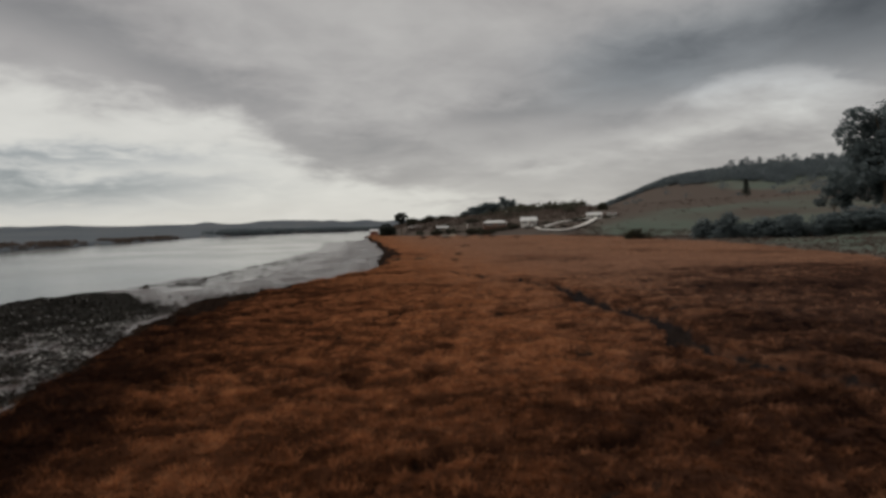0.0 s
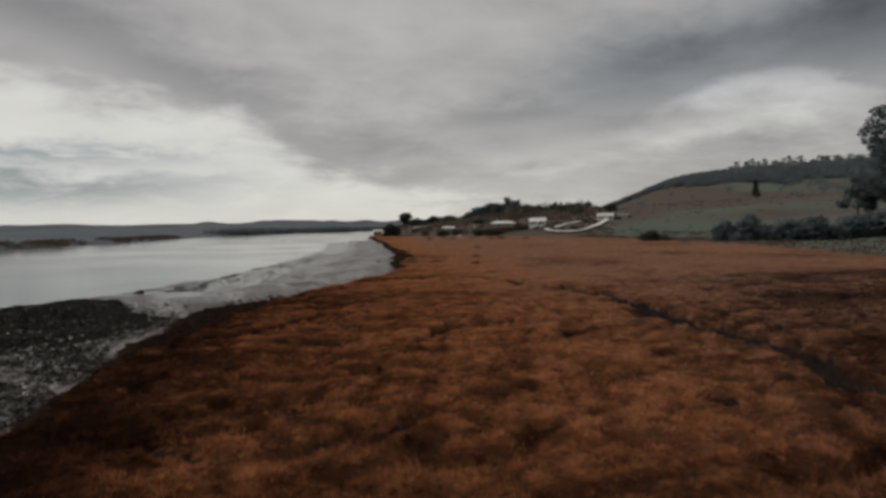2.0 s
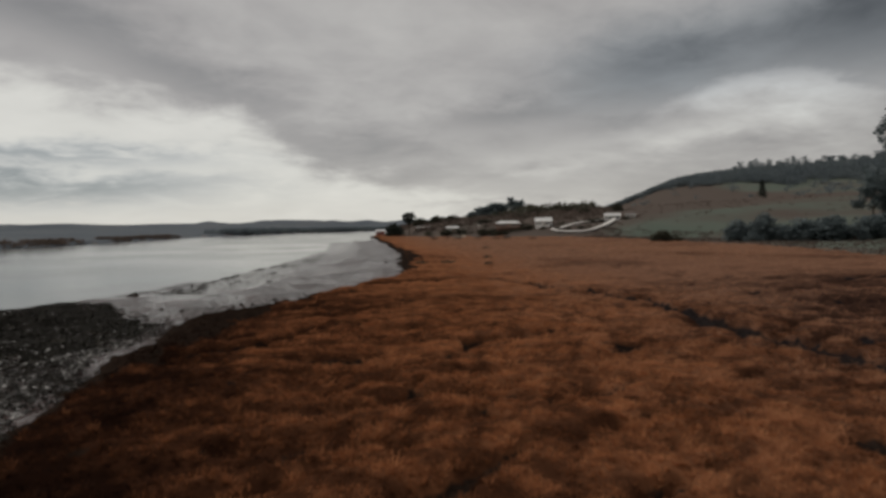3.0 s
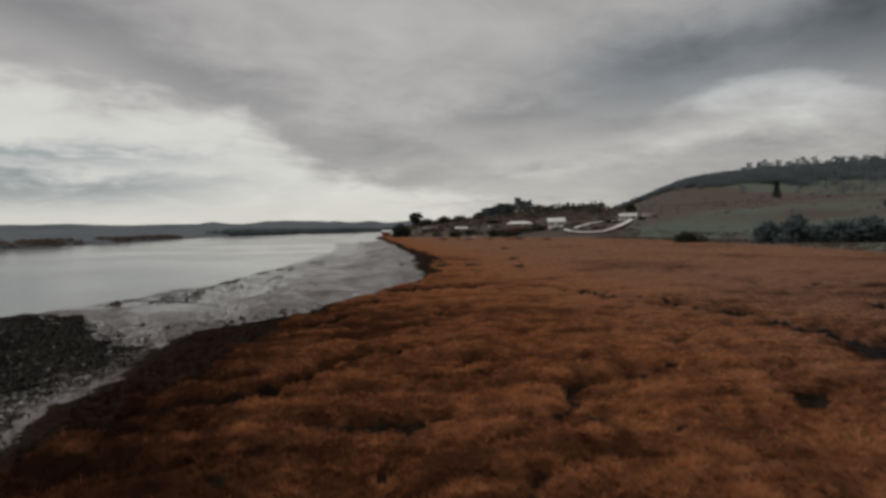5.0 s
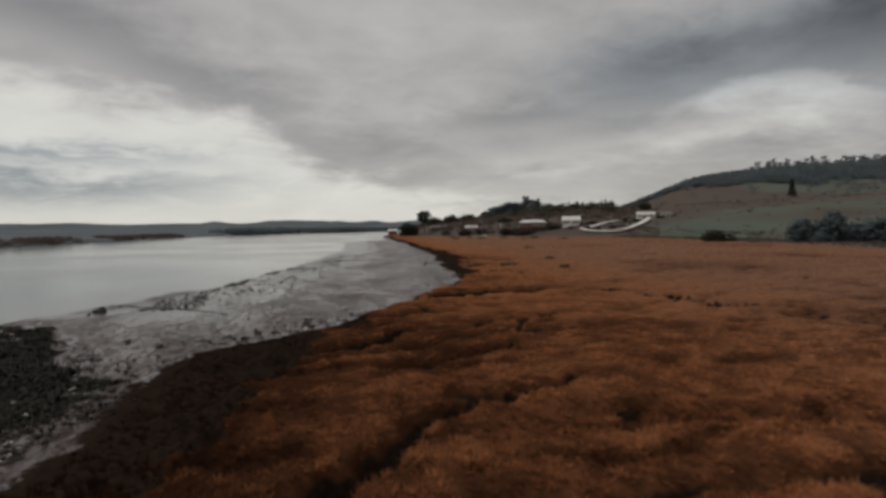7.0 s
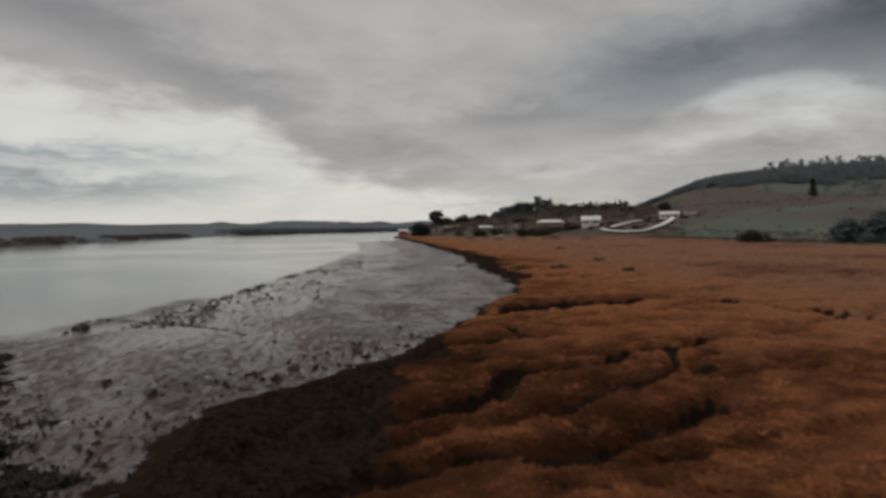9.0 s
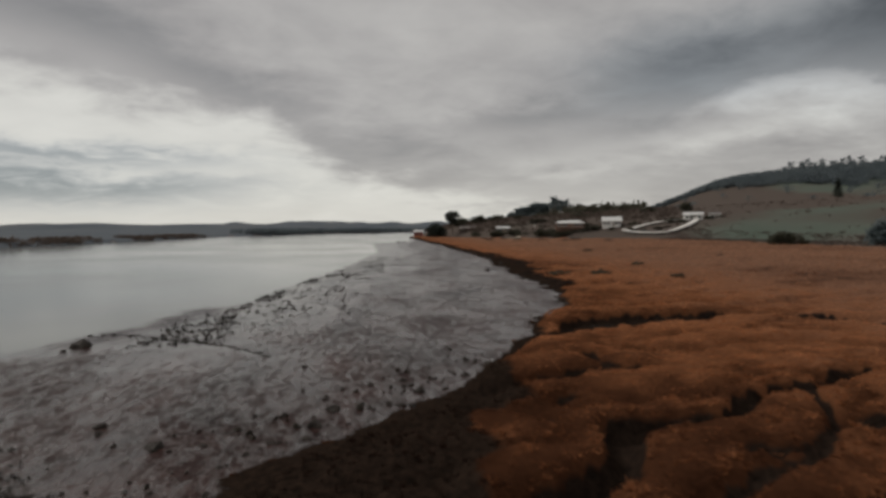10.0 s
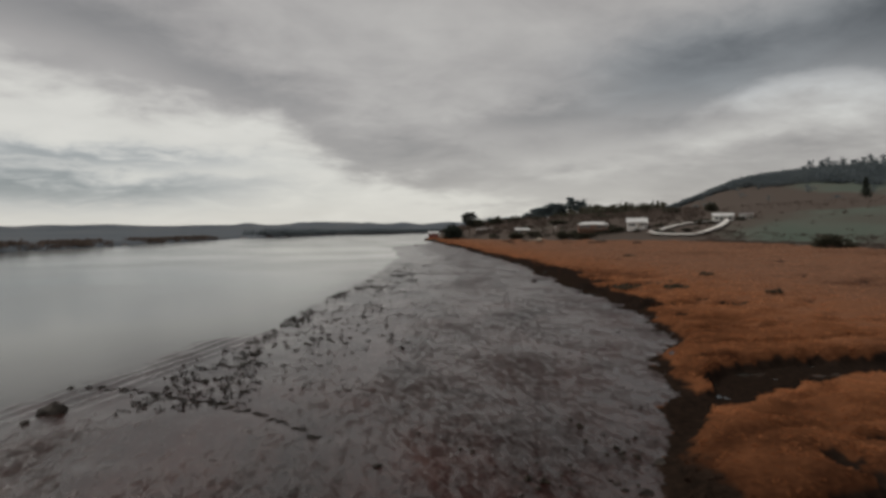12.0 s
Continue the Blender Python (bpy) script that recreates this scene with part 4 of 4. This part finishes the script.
house(149.5, 336, -27, 9.2, 7, 1, M_WHITE, M_PALEROOF, 2.1, "white hillside house with a row of dark windows", [(-3.5, 1.2), (-1.8, 1.4), (2.1, 1.4), (3.7, 1.1)], sink=3, z=6.4, chimney=True)
house(133, 351, -22, 14.5, 8, 1, M_BRICK, M_PALEROOF, 1.3, "long low brown brick house with a pale metal roof", [(-5.6, 1.8), (-2.6, 2.2), (3.4, 2.2), (6.0, 1.4)], sink=3, hip=3, deck=True, z=5.6)
house(183.5, 317, -30, 8.5, 6, 1, M_WHITE, M_PALEROOF, 1.2, "small white house at the top of the drive", [(-3, 1.4), (-1, 1.2), (2.8, 1.6)], sink=2.5, z=9.0)
house(111, 397, -16, 7.4, 6, 1, M_TIMBER, M_PALEROOF, 0.9, "low grey timber house with a pale roof among shrubs", [(-2.9, 1.4), (-1.2, 1.2), (2.8, 1.5)], sink=3, z=3.2)
house(103, 450, -13, 10, 6, 1, M_TIMBER, M_DARKROOF, 1.2, "low dark-roofed cottage half hidden by shrubs", [(-3, 1.4), (2.5, 1.6)], sink=3, z=3.6)
house(82, 524, -9, 7, 5, 1, M_REDBOARD, M_PALEROOF, 1.4, "small red boatshed with a pale roof on the point", [(-2, 1.0)], sink=2.5, z=0.9)

house(192.5, 312.5, -32, 5.2, 5, 1, M_WHITE, M_DARKROOF, 1.0, "small white garage beside the upper house", [(-1.2, 1.0)], sink=2.5, z=9.4)

# ---- drive, track ----


M_SAND = surf("sandy_track", [(0.16, 0.13, 0.10), (0.25, 0.21, 0.165), (0.34, 0.29, 0.23)], 0.8, (0.85, 1.0), 0.4, 0.1, 10)


def strip(name, line, width, label, thick=0.5, material=None):
    """A way benched on the ground along points (x, y, z), with its shoulders."""
    pts = [Vector(p) for p in line]
    fine_pts = []
    for a, b in zip(pts, pts[1:]):
        for k in range(6):
            fine_pts.append(a.lerp(b, k / 6))
    fine_pts.append(pts[-1])
    for _ in range(4):
        fine_pts = [fine_pts[0]] + [(fine_pts[k - 1] + fine_pts[k] * 2 + fine_pts[k + 1]) / 4 for k in range(1, len(fine_pts) - 1)] + [fine_pts[-1]]
    bm = bmesh.new()
    rows = []
    for k, p in enumerate(fine_pts):
        t = (fine_pts[min(k + 1, len(fine_pts) - 1)] - fine_pts[max(k - 1, 0)]).normalized()
        s = Vector((-t.y, t.x, 0)).normalized() * width / 2
        rows.append([bm.verts.new(p + s * q + Vector((0, 0, 0.12 * q))) for q in (-1, 0, 1)])
    for a, b in zip(rows, rows[1:]):
        for k in (0, 1):
            bm.faces.new((a[k], b[k], b[k + 1], a[k + 1]))
    bmesh.ops.recalc_face_normals(bm, faces=bm.faces[:])
    bmesh.ops.solidify(bm, geom=bm.faces[:], thickness=thick)
    ob = link_mesh(name, bm, material or M_GRAVEL)
    return tagged(ob, label, "driveway", kind="structure")


strip("driveway", [(148.5, 323, 4.3), (149.8, 319, 3.3), (152, 315.5, 3.0), (155.3, 309, 2.8), (159.1, 302.5, 3.0), (163.2, 301, 4.2), (169.7, 301.5, 6.2), (176, 305.5, 7.9), (181, 310.5, 9.3)], 2.3, "pale concrete driveway climbing the hillside", 0.6)
strip("upper_drive", [(152.9, 321, 5.0), (157, 321.8, 5.9), (161, 322, 6.8), (165.8, 321.5, 7.8), (173, 317.5, 8.6), (179, 313.5, 9.4)], 1.7, "pale upper arm of the driveway loop", 0.5)
strip("track", [(x, y, height(x, y) + 0.12) for x, y in ((98, 352), (103, 354), (108, 361), (112, 372))], 2.2, "pale sandy track at the marsh edge", 0.25, M_SAND)

# ---- rocks, weed and shingle on the shore ----
M_ROCK = surf("dark_shore_rock", [(0.014, 0.012, 0.010), (0.035, 0.03, 0.026), (0.07, 0.06, 0.052)], 1.6, (0.6, 0.9), 0.7, 0.12, 6, random_tint=0.15)
M_KELP = surf("brown_seaweed", [(0.008, 0.007, 0.0055), (0.017, 0.014, 0.010), (0.034, 0.027, 0.018)], 2.2, (0.6, 0.9), 0.3, 0.1, 6, random_tint=0.15)
M_SHELL = surf("pale_shingle", [(0.035, 0.033, 0.03), (0.14, 0.132, 0.125), (0.36, 0.35, 0.335)], 3.0, (0.6, 0.9), 0.2, 0.3, 5, tone="tone")


def rock_mesh(seed, flat):
    g = random.Random(seed)
    bm = bmesh.new()
    bmesh.ops.create_icosphere(bm, subdivisions=2, radius=0.5)
    off = Vector((g.uniform(0, 50), g.uniform(0, 50), g.uniform(0, 50)))
    for v in bm.verts:
        k = 0.72 + 0.55 * noise.noise(v.co * 2.1 + off) + 0.2 * noise.noise(v.co * 6 + off)
        v.co = v.co * max(k, 0.35)
        v.co.z = max(v.co.z * flat, -0.16)
    me = bpy.data.meshes.new("rock")
    bm.to_mesh(me)
    bm.free()
    me.materials.append(M_ROCK)
    return me


def kelp_mesh(seed):
    """A draped heap of short weed ribbons over a stone."""
    g = np.random.default_rng(seed)
    n = 90
    a, r = g.uniform(0, 6.283, n), np.sqrt(g.random(n)) * 0.5
    x, y = np.cos(a) * r, np.sin(a) * r * 0.7
    z = 0.17 * np.exp(-(r / 0.34) ** 2) + 0.01
    t = a + g.normal(0, 0.7, n)
    ln, w = g.uniform(0.1, 0.24, n), g.uniform(0.02, 0.045, n)
    ex, ey = x + np.cos(t) * ln, y + np.sin(t) * ln
    er = np.hypot(ex, ey / 0.7)
    ez = 0.17 * np.exp(-(er / 0.34) ** 2) + 0.03 * g.random(n) - 0.01
    sx, sy = -np.sin(t) * w, np.cos(t) * w
    v = np.stack([np.stack([x - sx, y - sy, z], -1), np.stack([x + sx, y + sy, z + 0.02], -1), np.stack([ex + sx, ey + sy, ez], -1), np.stack([ex - sx, ey - sy, ez + 0.01], -1)], 1).reshape(-1, 3)
    return mesh_of("seaweed_clump", v, np.arange(len(v)).reshape(-1, 4), [M_KELP], smooth=False)


ROCKS = [rock_mesh(k, f) for k, f in enumerate((0.7, 0.55, 0.85, 0.6, 0.75))]
KELPS = [kelp_mesh(k) for k in range(4)]


def lay(name, me, x, y, size, turn, label, group, category, squash=1.0, sink=0.06):
    ob = new(name, me)
    ob.matrix_basis = Matrix.LocRotScale((x, y, height(x, y) - sink * size), Euler((0, 0, turn)), (size, size * squash, size))
    return tagged(ob, label, category, group)


rr = random.Random(4)
# single stones that stand out
for k, (x, y, sz) in enumerate([(23.6, 144.2, 1.5), (25.2, 146.4, 0.9), (28.8, 153.5, 0.9), (-7.5, 76.9, 1.0), (-9.5, 78.6, 0.6), (-9.7, 79.4, 0.7), (-2.1, 79.3, 1.1), (-2.8, 77.6, 0.8), (-1.2, 79.6, 0.7), (-0.1, 79.3, 0.6), (1.3, 80.7, 0.7), (0.9, 82.7, 0.6), (-0.5, 82.3, 0.5), (0.3, 79.1, 0.6), (3.7, 82.8, 0.6), (-3.2, 86.5, 0.5), (-1.5, 89.1, 0.35), (-15.6, 95.3, 1.4), (-16.2, 94.0, 0.7), (18.8, 106.9, 0.7), (15.1, 105.5, 0.5)]):
    lay("rock", ROCKS[k % 5], x, y, sz, rr.uniform(0, 6), "dark weathered rock lying on the wet mud", "rocks on the mud flat", "rock", rr.uniform(0.7, 1.0))
for k in range(26):
    q = rr.random()
    lay("rock", ROCKS[k % 5], 25 + 28 * q + rr.gauss(0, 1.6), 322 + 46 * q + rr.gauss(0, 2.5), rr.uniform(0.7, 2.1), rr.uniform(0, 6), "dark weed-covered stone running out from the point", "stones off the point", "rock", rr.uniform(0.6, 1.0))
# scraps of weed caught along the runnel
for k in range(44):
    x = -17 + 12.5 * (k + rr.random()) / 44
    y = float(np.interp(x, [-17, -13.5, -11.5, -9.2, -7.1, -5.7, -4.5], [100, 98.3, 96.8, 95, 92.9, 90.7, 89.2])) + rr.gauss(0, 0.12)
    lay("seaweed_clump", KELPS[k % 4], x, y, rr.uniform(0.3, 0.62), rr.uniform(0, 6), "dark weed scrap lying along a runnel in the mud", "weed along the runnel", "seaweed", rr.uniform(0.5, 0.9), 0.02)
# stones fallen along the foot of the bank
for k in range(95):
    y = rr.uniform(66, 86)
    x = float(bank_x(y)) - 0.6 - abs(rr.gauss(0, 2.2))
    lay("rock", ROCKS[k % 5], x, y, rr.choice((0.16, 0.2, 0.25, 0.3, 0.42)) * rr.uniform(0.8, 1.3), rr.uniform(0, 6), "small dark stone at the foot of the marsh bank", "stones along the bank", "rock", rr.uniform(0.6, 1.0))
# weed along the water's edge
for k in range(185):
    y = rr.uniform(99, 185) if k % 2 else rr.uniform(104, 124)
    x = float(water_x(y)) + 0.6 + abs(rr.gauss(0, 4.5))
    lay("seaweed_clump", KELPS[k % 4], x, y, rr.uniform(0.22, 0.6), 1.1 + rr.gauss(0, 0.5), "dark brown seaweed heap stranded on the mud", "seaweed along the water's edge", "seaweed", rr.uniform(0.6, 1.0), 0.02)
for k in range(70):
    y = rr.uniform(36, 72)
    x = rr.uniform(float(water_x(y)) + 1, float(bank_x(y)) - 1 - 7 * max(0.0, y - 56) / 16)
    lay("seaweed_clump", KELPS[k % 4], x, y, rr.uniform(0.6, 1.7), rr.uniform(0, 6), "dark seaweed heap on the shingle bed", "seaweed on the shingle", "seaweed", rr.uniform(0.6, 1.0), 0.02)


def pebbles(name, n, region, lo, hi, seed, label, material=None, category="shingle"):
    """Shingle: small angular stones, each a squashed octahedron."""
    g = np.random.default_rng(seed)
    x, y = region(g, n)
    z, d = land(x, y)[0], land(x, y)[2]
    open_mud = d < -1.5
    x, y, z = x[open_mud], y[open_mud], z[open_mud]
    m = len(x)
    r = g.uniform(lo, hi, m) * g.choice([0.6, 1.0, 1.4], m)
    a = g.uniform(0, 6.283, m)
    ca, sa = np.cos(a), np.sin(a)
    base = np.array([(1, 0, 0), (0, 0.7, 0), (-1, 0, 0), (0, -0.7, 0), (0, 0, 0.55), (0, 0, -0.3)])
    p = base[None] * r[:, None, None] * g.uniform(0.75, 1.25, (m, 6, 1))
    v = np.stack([p[..., 0] * ca[:, None] - p[..., 1] * sa[:, None], p[..., 0] * sa[:, None] + p[..., 1] * ca[:, None], p[..., 2]], -1)
    v += np.stack([x, y, z + r * 0.15], -1)[:, None, :]
    f = np.array([(0, 1, 4), (1, 2, 4), (2, 3, 4), (3, 0, 4), (1, 0, 5), (2, 1, 5), (3, 2, 5), (0, 3, 5)])
    faces = (f[None] + (np.arange(m) * 6)[:, None, None]).reshape(-1, 3)
    tone = np.repeat(np.clip(g.beta(0.9, 1.6, m), 0, 1), 6)
    ob = new(name, mesh_of(name, v.reshape(-1, 3), faces, [material or M_SHELL], tone=tone, smooth=False))
    return tagged(ob, label, category, kind="stuff")


def shingle_region(g, n):
    y = g.uniform(4, 79, n)
    b, w = bank_x(y), water_x(y)
    x = w + (b - w) * g.uniform(0.0, 1.02, n)
    keep = g.random(n) < np.clip(fbm(x * 0.35, y * 0.35, 3, 141) * 2.4 - 0.75, 0.02, 1) * (1 - step(y + 1.6 * (x + 14), 64, 80) * 0.97) * (0.12 + 0.88 * (land(x, y)[1] != 4))
    return x[keep], y[keep]


def flat_region(g, n):
    y = g.uniform(96, 200, n)
    b, w = bank_x(y), water_x(y)
    x = w + (b - w) * g.uniform(0.0, 1.0, n)
    keep = g.random(n) < np.clip(fbm(x * 0.25, y * 0.18, 3, 142) * 2.6 - 1.05, 0.0, 1) * (1 - 0.9 * step((x - w) / (b - w), 0.25, 0.5))
    return x[keep], y[keep]


def bank_foot(g, n):
    y = g.uniform(56, 90, n)
    x = bank_x(y) - 1.5 - np.abs(g.normal(0, 3.2, n))
    keep = (x > water_x(y) + 1) & (g.random(n) < np.clip(fbm(x * 0.5, y * 0.5, 3, 143) * 3.4 - 1.5, 0.02, 1))
    return x[keep], y[keep]


pebbles("mud_clods", 550, bank_foot, 0.06, 0.15, 14, "dark clods and weed scraps strewn below the bank", M_KELP, "clods")
pebbles("shingle", 32000, shingle_region, 0.06, 0.17, 12, "grey and black shingle and broken shell on mud")
pebbles("mud_stones", 9000, flat_region, 0.04, 0.10, 13, "small stones and shells scattered over wet mud")


def weed_cover(n, seed):
    """Short dark wrack over the weed bed and the slumped bank."""
    g = np.random.default_rng(seed)
    k = n // 7
    y = np.concatenate([g.uniform(18, 92, n - k), g.uniform(94, 200, k)])
    x = np.concatenate([g.uniform(-34, 8, n - k), water_x(y[n - k:]) + np.abs(g.normal(0, 6.5, k))])
    strand = np.arange(n) >= n - k
    z, zone, d, e, cut, soil = land(x, y)
    ok = (zone == 4) | ((zone == 0) & (d < -0.3) & (x > water_x(y) + 0.5) & (g.random(n) < np.clip(fbm(x * 0.3, y * 0.3, 3, 161) * 3.6 - 1.35, 0, 1) * (1 - step(y + 1.6 * (x + 14), 68, 84)))) | (strand & (d < -1) & (g.random(n) < np.clip(fbm(x * 0.45, y * 0.22, 3, 162) * 3.2 - 1.85, 0, 0.5)))
    x, y, z = x[ok], y[ok], z[ok]
    m, per = len(x), 4
    a = g.uniform(0, 6.283, (m, per))
    ln, w = g.uniform(0.08, 0.26, (m, per)), g.uniform(0.03, 0.07, (m, per))
    bx, by = x[:, None] + g.normal(0, 0.08, (m, per)), y[:, None] + g.normal(0, 0.08, (m, per))
    h = g.uniform(0.03, 0.16, (m, per))
    p = np.stack([bx - np.sin(a) * w, by + np.cos(a) * w, z[:, None] + 0.0 * a], -1)
    q = np.stack([bx + np.sin(a) * w, by - np.cos(a) * w, z[:, None] + 0.02 + 0.0 * a], -1)
    r = np.stack([bx + np.cos(a) * ln, by + np.sin(a) * ln, z[:, None] + h], -1)
    v = np.stack([p, q, r], 2).reshape(-1, 3)
    ob = new("seaweed", mesh_of("seaweed_cover", v, np.arange(len(v)).reshape(-1, 3), [M_KELP], smooth=False))
    return tagged(ob, "dark olive wrack matted over the shingle bed", "seaweed", kind="stuff")


weed_cover(90000, 33)


for x, y, top, sp in ((30.8, 112.9, 0.9, 1.1), (32.6, 125, 0.9, 1.5), (27.6, 126.8, 0.8, 1.6), (44.5, 136.7, 0.8, 1.0), (38, 117.6, 0.6, 0.8), (62.3, 187.7, 1.1, 1.4), (34.4, 131, 1.0, 1.8)):
    tree(x, y, top, sp, "bush", "low dark saltbush growing on the marsh", M_SCRUB, "saltbush", 71, "saltbushes on the marsh", tall=top)


for x, y, top, sp in ((81.6, 328.8, 1.3, 2.4), (91, 336, 1.2, 2.0), (92, 320, 1.3, 2.6), (98, 303, 1.2, 2.6), (104, 292, 1.3, 2.2), (112, 300, 1.5, 2.8), (120, 285, 1.4, 2.4), (86, 352, 1.2, 2.4)):
    tree(x, y, top, sp, "bush", "low rust-brown thicket where marsh meets the slope", M_BROWNSCRUB, "marsh_thicket", 81, "thickets at the marsh edge", tall=top)


def white_post(x, y):
    base = new("signpost")
    base.matrix_basis = pose(x, y, height(x, y), 0, 0, -20)
    part("post", boxed(0, 0, 1.3, 0.14, 0.14, 3.2, 0.01), M_WHITE, base)
    part("board", boxed(0, -0.1, 2.5, 0.9, 0.05, 0.8, 0.01), M_WHITE, base)
    return tagged(base, "white wooden signpost beside the sandy track", "signpost")


white_post(122, 374)
